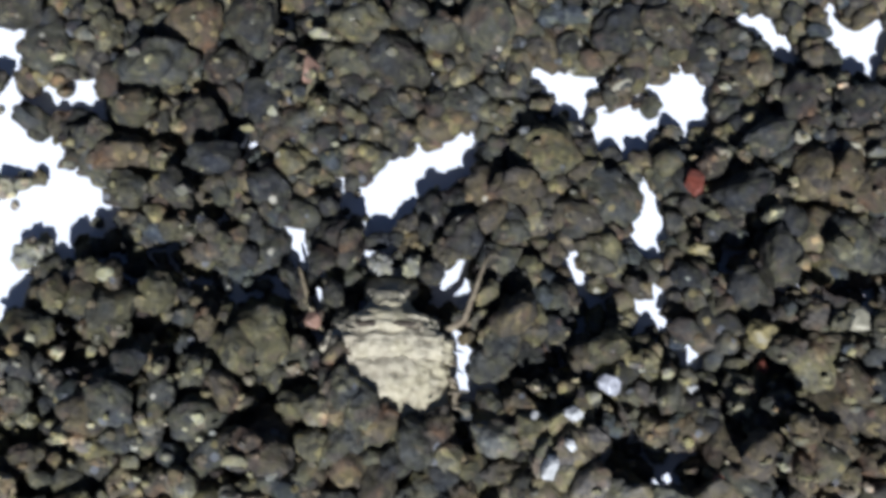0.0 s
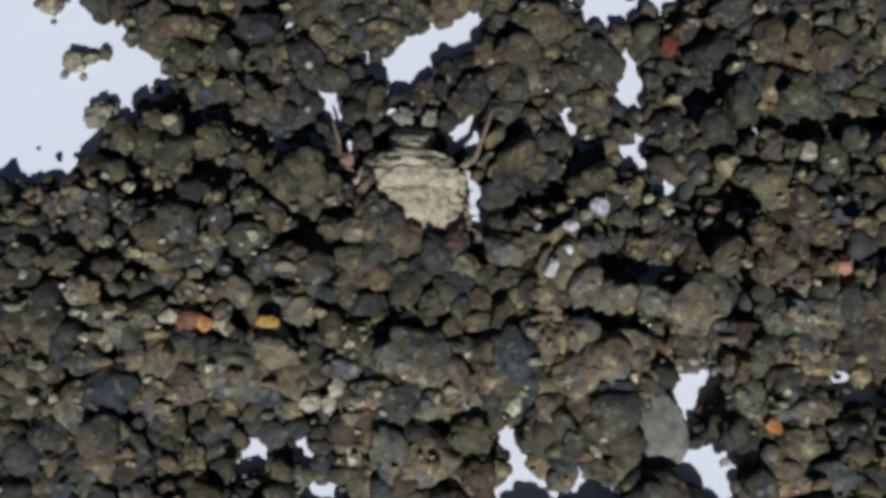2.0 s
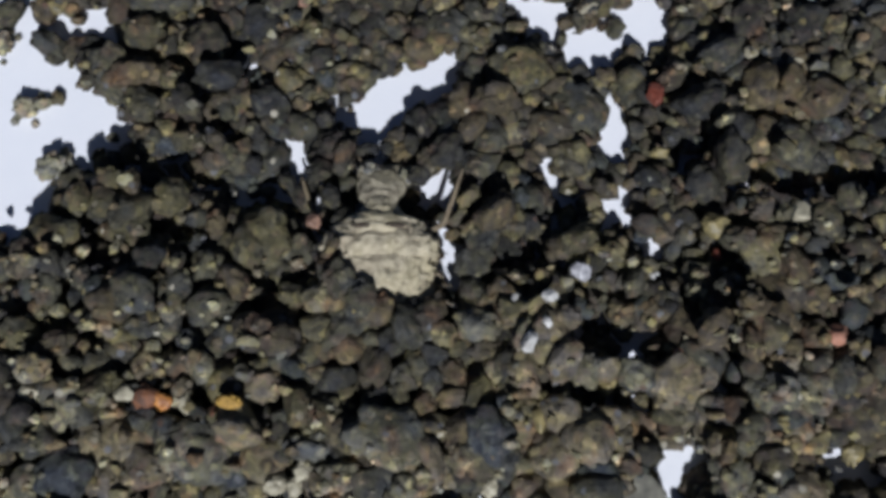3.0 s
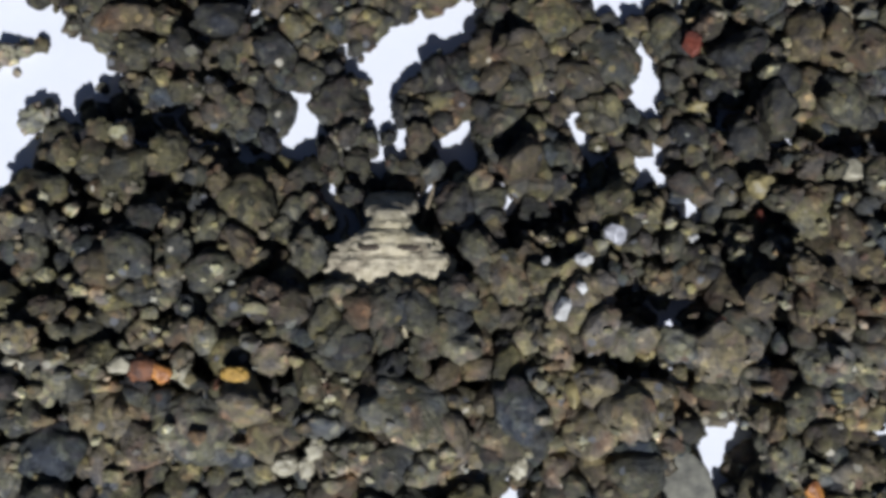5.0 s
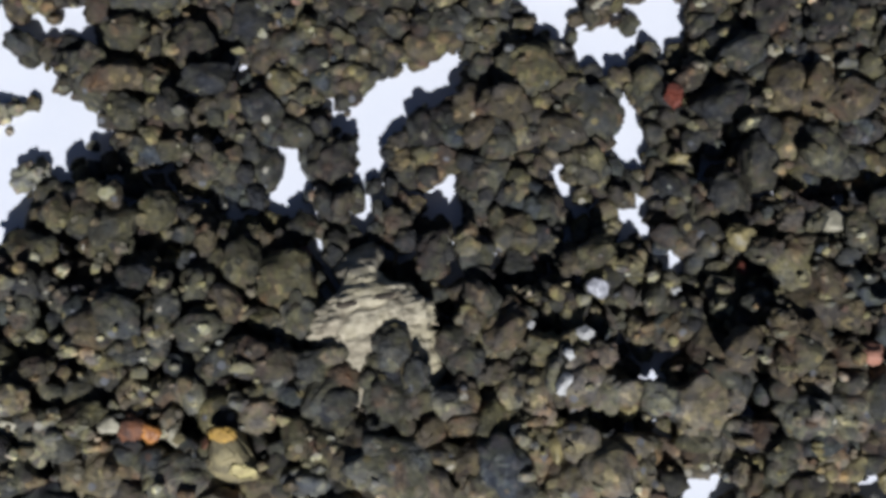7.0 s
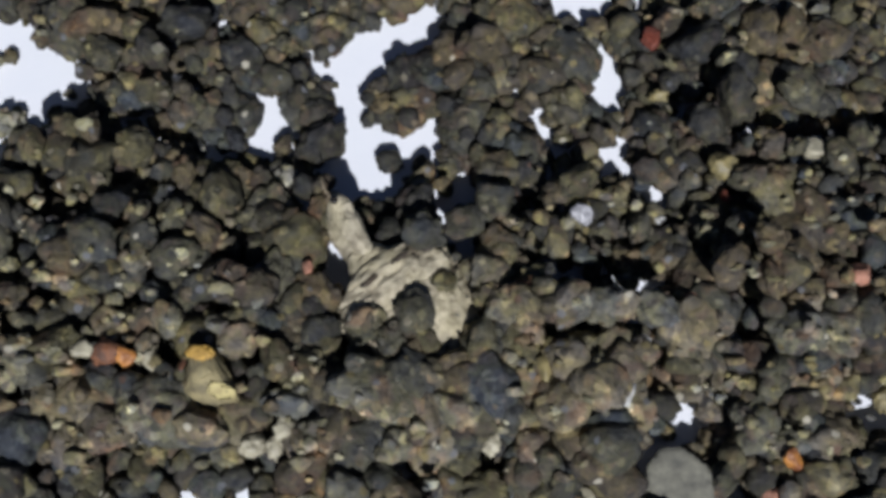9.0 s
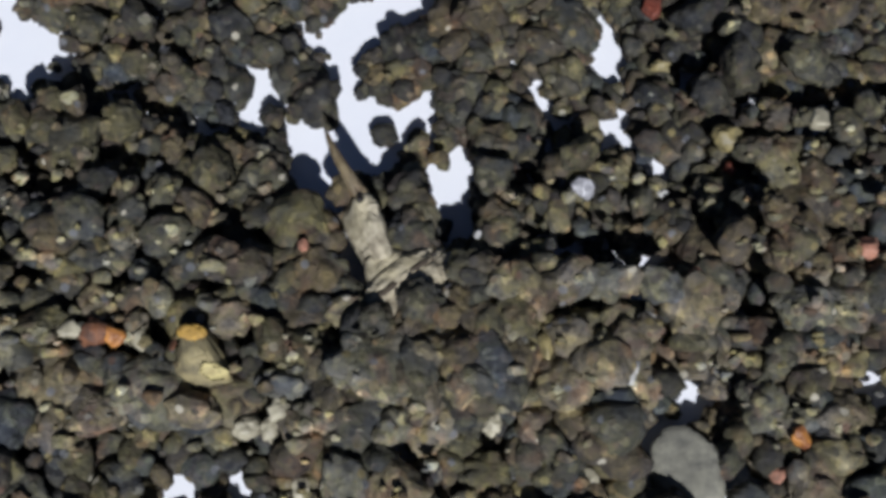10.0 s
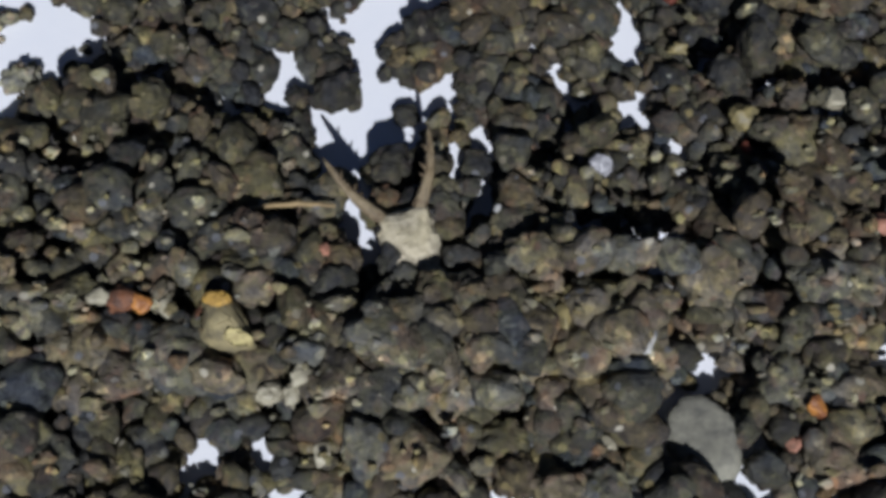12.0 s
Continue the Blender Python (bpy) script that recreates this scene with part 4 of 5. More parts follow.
    # three pairs of thin jointed legs
    for k, (y, knee, foot) in enumerate(((1.3, (1.6, 1.4, -1.0), (1.5, 1.8, -1.3)), (0.7, (2.5, 1.2, 0.15), (3.15, 3.1, 0.35)), (-0.2, (2.3, -1.0, -0.5), (2.0, -2.2, -0.8)))):
        for side in (-1, 1):
            bm = bmesh.new()
            hip = (side * 1.5, y, -0.2)
            kn = (side * knee[0], knee[1], knee[2])
            ft = (side * foot[0], foot[1], foot[2])
            half = [0.5 * (a + b) for a, b in zip(kn, ft)]
            tube(bm, [hip, [0.5 * (a + b) for a, b in zip(hip, kn)], kn, half, ft, (ft[0] + side * 0.1, ft[1] + 0.35, ft[2] - 0.1)],
                 (0.17, 0.15, 0.11, 0.09, 0.06, 0.03), 10)
            leg = part(("front_leg", "middle_leg", "hind_leg")[k], bm, LEG_HIDE, body)
            if k == 1:
                LEGS.append((leg, side))
    # the flat head turns on the neck; its jaws open and close
    head_bm = bmesh.new()
    loft(head_bm, smooth_rings([(-0.4, 0.55, 0.4, -0.02, 2.4), (-0.2, 1.05, 0.6, 0.0, 2.4), (0.25, 1.5, 0.72, 0.03, 2.5), (0.85, 1.78, 0.82, 0.03, 2.5),
                                (1.45, 1.85, 0.8, 0.02, 2.7), (1.85, 1.72, 0.7, 0.0, 2.8), (2.1, 1.35, 0.5, 0, 2.8)], 8), 48, 0.14, 14)
    # a notch behind, where the neck goes in, and a hollow between the two corners in front
    for v in head_bm.verts:
        x, y = v.co.x / MM, v.co.y / MM
        v.co.y += MM * (0.3 * max(0.0, 1 - (x / 0.4) ** 2) * max(0.0, 1 - (y + 0.4) / 0.8) - 0.14 * max(0.0, 1 - (x / 0.6) ** 2) * max(0.0, (y - 1.5) / 0.6))
    head = part("head", head_bm, HEAD_HIDE, body, "flat squarish beige head")
    jaws = []
    for side in (-1, 1):
        bm = bmesh.new()
        steps = 9
        line, thick = [], []
        for i in range(steps + 1):
            u = i / steps
            line.append((side * 0.3 * math.sin(u * 2.6) * (1 - 0.45 * u), 2.75 * u, 0.22 * math.sin(u * 3.1)))
            thick.append(0.21 * (1 - u) ** 0.7 + 0.035)
        tube(bm, line, thick, 10)
        for u, l in ((0.36, 0.3), (0.52, 0.36), (0.68, 0.3)):
            i = int(u * steps)
            x, y, z = line[i]
            tube(bm, [(x, y, z), (x - side * 0.5 * l, y + 0.1, z), (x - side * l, y + 0.22, z)], (0.08, 0.05, 0.012), 6)
        jaw = part("jaw", bm, JAW_HORN, head, "brown curved toothed jaw")
        jaws.append(jaw)
        bm = bmesh.new()
        bmesh.ops.create_icosphere(bm, subdivisions=3, radius=0.13 * MM)
        eye = part("eye", bm, EYE_BLACK, head, "small black eye")
        eye.location = (side * 0.92 * MM, 1.75 * MM, 0.28 * MM)
        bm = bmesh.new()
        tube(bm, [(0, 0, 0), (side * 0.15, 0.3, 0.1), (side * 0.35, 0.65, 0.05)], (0.05, 0.035, 0.012), 6)
        feeler = part("feeler", bm, LEG_HIDE, head)
        feeler.location = (side * 0.75 * MM, 2.0 * MM, 0.25 * MM)
    return body, head, jaws


# ---- single grains that stand out ----
def pebble(name, material, label, x, y, z, r, seed, stretch=(1, 1, 0.8), turn=0, group=""):
    clustered = name in ("pale_stone", "rust_grain", "ochre_grain")
    co, faces = crumb_shape(seed, 4, 16, 0.5, 0.12) if clustered else stone_shape(seed, 4, 14, 0.16)
    ob = new(name, mesh_of(name, co, faces, material))
    ob.matrix_basis = mm_pose(x, y, z, 8, -6, turn)
    ob.scale = [1.05 * r * MM * s for s in stretch]
    return tagged(ob, label, "mineral grain", group)


def pebbles():
    for name, material, label, x, y, r, seed, *more in STONES:
        pebble(name, material, label, x, y, relief(x, y) + 0.3 - 0.45 * r, r, seed, *more)


def broken_stone(points, seed):
    """A sharp-edged stone: the hull of a few corners, edges worn, faces slightly uneven."""
    bm = bmesh.new()
    for p in points:
        bm.verts.new(Vector(p) * MM)
    bmesh.ops.convex_hull(bm, input=bm.verts[:])
    bmesh.ops.dissolve_limit(bm, angle_limit=0.05, verts=bm.verts[:], edges=bm.edges[:])
    bmesh.ops.bevel(bm, geom=bm.edges[:], offset=0.05 * MM, segments=2, affect="EDGES", clamp_overlap=True)
    bmesh.ops.triangulate(bm, faces=bm.faces[:])
    bmesh.ops.subdivide_edges(bm, edges=bm.edges[:], cuts=2, use_grid_fill=True)
    for v in bm.verts:
        p = v.co / MM
        v.co += v.co.normalized() * MM * 0.05 * noise.fractal(p * 2.5 + Vector((seed, 0, 0)), 0.6, 2.0, 4)
    return bm


def yellow_stone():
    x, y = -6.1, -14.0
    stone = tagged(new("yellow_stone"), "large angular tan stone with a bright yellow top facet", "mineral grain")
    stone.location = Vector((x, y, relief(x, y) + 0.05)) * MM
    part("stone_body", broken_stone([(-0.95, -0.45, -0.4), (-0.2, -0.95, -0.4), (0.95, -0.7, -0.4), (0.85, -0.3, -0.3), (0.3, 0.9, -0.3), (-0.6, 1.0, -0.3),
                                     (-0.5, 0.7, 0.7), (0.1, 0.7, 0.65), (0.25, -0.1, 0.8), (-0.35, -0.3, 0.7), (0.6, -0.5, 0.45)], 4), YELLOW_STONE, stone)
    part("yellow_facet", broken_stone([(-0.75, 0.92, 0.25), (0.12, 0.84, 0.3), (-0.68, 0.45, 0.8), (0.28, 0.38, 0.8), (-0.5, 0.82, 0.85), (0.02, 0.72, 0.9), (-0.2, 0.22, 0.78), (0.3, 0.6, 0.6)], 9),
         YELLOW_FACET, stone, "bright yellow facet")
    part("pale_facet", broken_stone([(-0.05, -0.62, 0.5), (0.92, -0.72, -0.1), (0.88, -0.45, 0.25), (0.5, -0.35, 0.6), (0.1, -0.3, 0.72), (0.3, -0.82, 0.1)], 12),
         PALE_FACET, stone, "pale yellow facet")
    part("rusty_edge", broken_stone([(-0.95, 0.5, 0.0), (-0.8, 0.75, 0.3), (-0.62, 0.35, 0.6), (-0.8, 0.1, 0.35), (-1.0, 0.2, 0.0)], 15),
         RUST_STONE, stone, "rusty orange edge")


# ---- loose crumbs that the larva lifts and throws ----
LOOSE = []


def loose(tone, r, *rows):
    """rows: seconds, x, y, z"""
    rng = random.Random(len(LOOSE) + 40)
    ob = crumb("loose_crumb", tone, rows[0][1], rows[0][2], rows[0][3], r, rng)
    tagged(ob, {"d": "dark", "n": "lightened brown", "m": "lightened grey", "g": "grey brown", "b": "brown", "o": "olive brown", "t": "tan", "r": "rusty", "p": "pale", "s": "slate grey", "y": "ochre", "c": "coral", "f": "pale grey"}[tone]
           + " loose soil crumb pushed about by the larva", "soil crumb", "loose crumbs round the larva")
    LOOSE.append((ob, rows, (rng.uniform(-20, 20), rng.uniform(-20, 20), rng.uniform(0, 360))))
    return ob


# tone, radius, and the place in turn: at rest, under the first digging, before the leap, after it, under the jaws, at the end
PUSHED_FROM_HEAD = [
    ("d", 0.5, (-3.25, -5.34, 1.6), (-3.8, -5.24, 1.2), (-3.49, -4.77, 1.2), (-3.41, -6.98, 1.6), (-4.2, -8.31, 0.8), (-4.38, -8.36, 0.8)),
    ("d", 0.5, (-3.75, -4.1, 1.6), (-4.49, -5.79, 1), (-4.27, -5.54, 1), (-4.51, -8.03, 1.6), (-4.64, -8.94, 1.6), (-5.19, -9.23, 1.6)),
    ("b", 0.5, (-2.89, -3.35, 1.6), (-3.19, -4.54, 1.3), (-2.86, -4.94, 1.6), (-2.83, -6.99, 1.6), (-4.42, -6.64, 0.9), (-4.8, -6.86, 0.9)),
    ("b", 0.5, (0.43, -3.86, 1.6), (-0.71, -4.64, 1.3), (-1.11, -5.38, 1.1), (-0.01, -8.19, 0.9), (0.52, -8.66, 1.6), (0.36, -8.29, 1.6)),
    ("f", 0.42, (-1.78, -4.1, 1.2), (-3.5, -4.6, 1.0), (-3.6, -4.5, 1.0), (-4.1, -6.2, 1.0), (-4.6, -6.4, 1.0), (-4.6, -6.4, 1.0)),
    ("f", 0.4, (-0.72, -4.15, 1.2), (0.75, -6.2, 1.1), (0.6, -6.9, 1.0), (0.45, -6.8, 1.0), (0.3, -7.2, 1.0), (0.3, -7.2, 1.0)),
    ("d", 0.4, (-0.24, -3.11, 1.6), (-1.44, -3.43, 0.8), (-1.34, -3.93, 0.7), (0.39, -7.06, 0.8), (0.65, -7.58, 0.8), (0.75, -7.6, 0.8)),
]
PUSHED_BACK = [
    ("b", 0.6, (-3.0, -7.5, 2.0), (-4.3, -7.6, 1.1), (-4.3, -7.7, 1.1), (-4.5, -8.4, 1.1), (-4.9, -8.6, 1.1), (-4.9, -8.8, 1.1)),
    ("g", 0.6, (-3.0, -8.5, 2.0), (-4.6, -8.4, 1.1), (-4.6, -8.4, 1.1), (-4.9, -9.1, 1.1), (-5.3, -9.6, 1.1), (-5.6, -9.8, 1.1)),
    ("d", 0.5, (2.3, -7.6, 1.5), (1.75, -7.6, 1.2), (1.75, -7.6, 1.2), (3.0, -8.6, 1.1), (3.0, -8.7, 1.1), (3.0, -8.7, 1.1)),
    ("o", 0.85, (2.2, -12.9, 1.6), (2.2, -12.9, 1.6), (2.2, -12.9, 1.6), (2.35, -13.0, 2.1), (2.5, -13.3, 2.0), (2.7, -13.6, 1.9)),
]
PUSHED_BACK += [
    ("g", 0.75, (-2.65, -9.0, 2.3), (-4.3, -9.1, 1.7), (-4.2, -9.2, 1.7), (-4.2, -10.4, 1.7), (-4.8, -10.9, 1.7), (-5.4, -11.4, 1.7)),
    ("o", 0.5, (-1.6, -12.6, 1.6), (-2.3, -12.0, 1.7), (-1.2, -10.9, 2.5), (-1.45, -12.35, 2.3), (-1.3, -13.2, 1.9), (-1.3, -13.6, 1.9)),
    ("g", 0.55, (0.6, -12.4, 1.6), (-0.2, -11.9, 1.9), (-0.3, -11.3, 2.4), (0.2, -12.1, 2.5), (1.0, -12.7, 2.2), (1.2, -13.0, 2.0)),
    ("d", 0.5, (-0, -4.61, 1.6), (-0.88, -3.59, 0.9), (-0.82, -6.19, 1), (0.76, -8.21, 0.9), (0.77, -9.54, 0.9), (0.88, -9.83, 0.9)),
]
PUSHED_BACK += [
    ("g", 0.55, (1.6, -5.95, 0.8), (-0.18, -5.88, 1.2), (0.07, -7.1, 1.2), (1.46, -9.86, 1.2), (1.65, -10.33, 1.2), (1.75, -10.85, 1.6)),
    ("d", 0.5, (-2.78, -6.31, 1.6), (-2.85, -5.24, 0.7), (-3.09, -6.1, 0.8), (-3.07, -8.07, 0.8), (-3.63, -9.37, 0.8), (-3.79, -9.46, 0.8)),
    ("t", 0.42, (2.0, -6.8, 1.6), (1.37, -6.35, 1.6), (1.43, -6.42, 1.6), (2, -10.26, 1.6), (2.69, -10.76, 1.6), (2.65, -11.07, 1.6)),
]

# the clods that lie close round the larva
ROUND_LARVA = [
    ("d", 0.88, (-3.31, -3.10, 0.9), (-3.70, -2.93, 0.9), (-3.26, -3.06, 0.9), (-2.92, -4.88, 0.9), (-2.88, -4.28, 0.9), (-3.01, -4.72, 0.9)),
    ("d", 0.83, (1.01, -3.06, 1.4), (0.54, -7.10, 1.4), (0.40, -6.73, 1.4), (0.30, -7.69, 1.4), (0.13, -8.13, 1.4), (-1.14, -7.97, 1.4)),
    ("o", 1.13, (-5.74, -6.92, 1.5), (-6.78, -7.35, 1.5), (-4.91, -7.86, 1.5), (-3.81, -9.24, 1.5), (-3.52, -9.31, 1.5), (-5.78, -8.74, 1.5)),
    ("t", 0.65, (-2.70, -8.76, 2.2), (-3.19, -10.71, 2.2), (-3.2, -10.75, 2.1), (-1.28, -12.27, 2.2), (-1.80, -12.45, 1.8), (-2.73, -13.45, 1.8)),
    ("g", 0.82, (-2.04, -9.51, 2.3), (-1.75, -11.21, 2.3), (-1.14, -10.43, 2.3), (0.23, -12.13, 2.4), (0.41, -12.54, 2.3), (1.30, -13.17, 2.0)),
    ("g", 0.86, (-0.31, -10.49, 2.2), (-0.58, -11.25, 2.3), (-1.26, -11.93, 2.2), (0.19, -13.97, 2.2), (0.32, -14.25, 2.1), (0.22, -14.55, 2.1)),
    ("g", 0.92, (-2.74, -10.52, 1.9), (-3.36, -12.04, 1.9), (-3.66, -11.85, 1.9), (-0.88, -14.24, 1.9), (-1.37, -14.12, 1.9), (-1.16, -14.47, 1.9)),
    ("b", 0.86, (-4.98, -10.25, 1.6), (-5.26, -10.99, 1.6), (-5.54, -10.58, 1.6), (-4.10, -12.05, 1.6), (-3.29, -12.14, 1.6), (-4.55, -11.71, 1.6)),
]
ROUND_LARVA += [
    ("t", 0.45, (1.85, -5.23, 1.5), (1.28, -6.23, 1.5), (1.52, -6.34, 1.5), (0.61, -6.21, 0.9), (0.56, -5.95, 0.7), (0.56, -5.79, 0.7)),
    ("b", 0.90, (2.80, -6.15, 1.8), (2.81, -5.75, 1.8), (2.69, -9.70, 1.8), (3.59, -11.63, 1.8), (4.04, -12.40, 1.8), (2.65, -14.29, 1.8)),
    ("g", 0.78, (2.05, -9.2, 1.2), (1.24, -8.93, 1.7), (1.82, -8.36, 1.7), (2.54, -12.91, 1.7), (2.26, -13.06, 1.7), (5.01, -13.16, 1.7)),
    ("g", 0.73, (2.0, -7.61, 1.4), (1.80, -9.49, 1.6), (0.89, -10.35, 1.6), (1.98, -8.41, 1.6), (2.97, -9.95, 1.6), (2.87, -10.30, 1.6)),
    ("o", 0.65, (-4.32, -9.26, 1.6), (-6.28, -9.29, 1.6), (-5.42, -9.20, 1.6), (-5.13, -10.90, 1.6), (-4.37, -10.52, 1.6), (-5.98, -11.68, 1.6)),
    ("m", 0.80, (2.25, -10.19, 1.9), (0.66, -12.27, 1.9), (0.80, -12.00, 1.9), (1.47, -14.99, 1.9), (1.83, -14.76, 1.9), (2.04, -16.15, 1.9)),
    ("b", 0.85, (-1.44, -11.76, 1.8), (-2.05, -13.72, 1.8), (-2.12, -13.44, 1.8), (-2.34, -15.58, 1.8), (-2.39, -15.30, 1.8), (-2.70, -15.46, 1.8)),
]

# What stays free of crumbs at those times: x, y, half width, half depth, turn.
FREE = [
    [(-1.2, -7.45, 1.9, 2.0, 0), (-1.3, -4.9, 0.9, 1.0, 0), (-0.5, -8.3, 1.25, 1.35, 0), (1.2, -8.9, 0.45, 2.0, 0)],
    [(-1.65, -9.0, 3.4, 1.45, 0), (-1.6, -6.7, 1.0, 1.2, 0)],
    [(-1.5, -9.35, 2.8, 1.85, 5), (0.3, -10.7, 0.6, 1.1, 0), (-2.1, -6.9, 0.9, 1.0, 0)],
    [(-0.3, -10.75, 3.2, 1.3, -30), (1.3, -12.3, 0.4, 0.9, 0), (-0.65, -11.9, 0.25, 0.5, 0), (-2.1, -9.2, 0.6, 1.0, 20), (1.7, -9.6, 0.7, 1.2, 0), (-1.9, -11.7, 0.5, 0.6, 0)],
]
FREE += [
    [(-1.3, -9.9, 1.0, 1.4, 8), (0.0, -11.3, 1.6, 0.9, -12), (-0.5, -12.3, 0.5, 0.4, 0), (1.7, -9.6, 0.7, 1.3, 0)],
    [(-0.4, -11.2, 1.1, 1.3, 10), (0.8, -12.3, 0.9, 0.4, -15), (-2.1, -10.6, 0.45, 1.5, 20), (-1.7, -12.1, 0.7, 0.4, 0), (1.7, -9.6, 0.7, 1.3, 0)],
]
TRUNK = [(-1.3, -7.45, 0), (-1.6, -9.65, 0), (-1.6, -9.65, 11), (0.0, -11.0, 42), (0.55, -12.4, 33), (0.95, -13.6, 28)]    # the larva's waist and turn


def pushed(x, y, r, when, rng):
    """Where a crumb comes to lie: outside what is free, on the larva's back where it is over it."""
    for cx, cy, w, d, turn in FREE[when]:
        c, s = math.cos(radians(turn)), math.sin(radians(turn))
        u, v = c * (x - cx) + s * (y - cy), -s * (x - cx) + c * (y - cy)
        k = math.hypot(u / (w + 0.7 * r), v / (d + 0.7 * r))
        if k < 1:
            k = max(k, 0.15)
            u, v = u / k, v / k
            x, y = cx + c * u - s * v, cy + s * u + c * v
    bx, by, turn = TRUNK[when]
    c, s = math.cos(radians(turn)), math.sin(radians(turn))
    along, across = -s * (x - bx) + c * (y - by), c * (x - bx) + s * (y - by)
    over = -4.2 < along < 1.2 and abs(across) < 2.3
    z = (2.2 + 0.12 * min(0, along + 1) if over else 1.5) + rng.uniform(-0.1, 0.15)
    return x, y, z


def bright_grains():
    spots = ((0.24, (4.68, -9.6, 2.85), (7.4, -13.05, 2.1)), (0.32, (3.85, -11.35, 3.0), (6.6, -14.85, 2.2)), (0.15, (3.4, -9.7, 2.85), (2.32, -10.05, 2.0)), (0.18, (4.47, -10.6, 3.05), (4.3, -11.6, 2.1)))
    for k, (r, a, b) in enumerate(spots):
        ob = pebble("white_grain", WHITE_QUARTZ, "bright white quartz grain on the disturbed soil", *a, r, 60 + k, (1.1, 0.85, 0.8), 40 * k, "bright grains on the heap")
        LOOSE.append((ob, [(0, *a), (6.0, *a), (6.7, a[0] + 0.2, a[1] - 0.15, a[2]), (8.3, *b), (12, *b)], (0, 0, 40 * k)))


def grey_stone():
    """A large smooth pebble that slips towards the camera as the soil gives way."""
    co, faces = stone_shape(14, 4, 3, 0.1)
    ob = new("grey_stone", mesh_of("grey_stone", co, faces, SMOOTH_STONE))
    ob.matrix_basis = mm_pose(7.5, -16.4, 1.25, 8, -6, 10)
    ob.scale = [1.08 * MM, 1.5 * MM, 0.55 * MM]
    tagged(ob, "large smooth grey stone half sunk in soil", "mineral grain")
    a, b = (7.6, -16.75, 0.8), (8.25, -17.6, 0.8)
    LOOSE.append((ob, [(0, *a), (6.7, *a), (8.3, *b), (12, *b)], (8, -6, 10)))


def red_grain_on_the_move():
    ob = pebble("coral_grain", CORAL_STONE, "small coral red grain on a brown crumb", -3.2, -10.3, 1.6, 0.2, 71)
    LOOSE.append((ob, [(0, -3.9, -11.2, 1.2), (6.7, -3.9, -11.2, 1.2), (8.3, -3.2, -10.3, 2.2), (9.9, -3.2, -10.3, 2.2), (10.5, -2.56, -11.07, 2.2), (11.12, -2.56, -11.07, 2.2), (11.3, -3.2, -11.4, 2.0), (12, -3.2, -11.4, 2.0)], (10, 5, 30)))
    ob = crumb("loose_crumb", "c", -3.91, -6.4, 1.8, 0.3, random.Random(8))
    tagged(ob, "pale coral loose grain beside the larva", "soil crumb", "loose crumbs round the larva")
    LOOSE.append((ob, [(0, -3.91, -6.4, 1.9), (2.7, -3.91, -6.4, 1.9), (4.3, -4.3, -6.7, 0.7), (12, -4.3, -6.7, 0.7)], (0, 0, 0)))


def twig():
    bm = bmesh.new()
    rng = random.Random(3)
    n = 12
    tube(bm, [(-1.45 + 2.9 * i / n, 0.12 * math.sin(3 * i / n) + rng.uniform(-0.02, 0.02), 0.1 * math.sin(2.4 * i / n)) for i in range(n + 1)],
         [0.04 + 0.05 * math.sin(math.pi * (i + 0.6) / (n + 1.2)) for i in range(n + 1)], 9)
    ob = part("straw", bm, STRAW)
    tagged(ob, "thin tan piece of dry straw lying on the soil", "straw")
    place = [(0, -4.2, -9.9, 0.9, -4), (10.3, -4.2, -9.9, 0.9, -4), (10.8, -3.8, -9.5, 2.15, -12), (11.12, -3.8, -9.5, 2.15, -12), (11.3, -4.3, -9.95, 2.15, 0), (12, -4.3, -9.97, 2.15, 0)]
    STRAWS.append((ob, place))


STRAWS = []


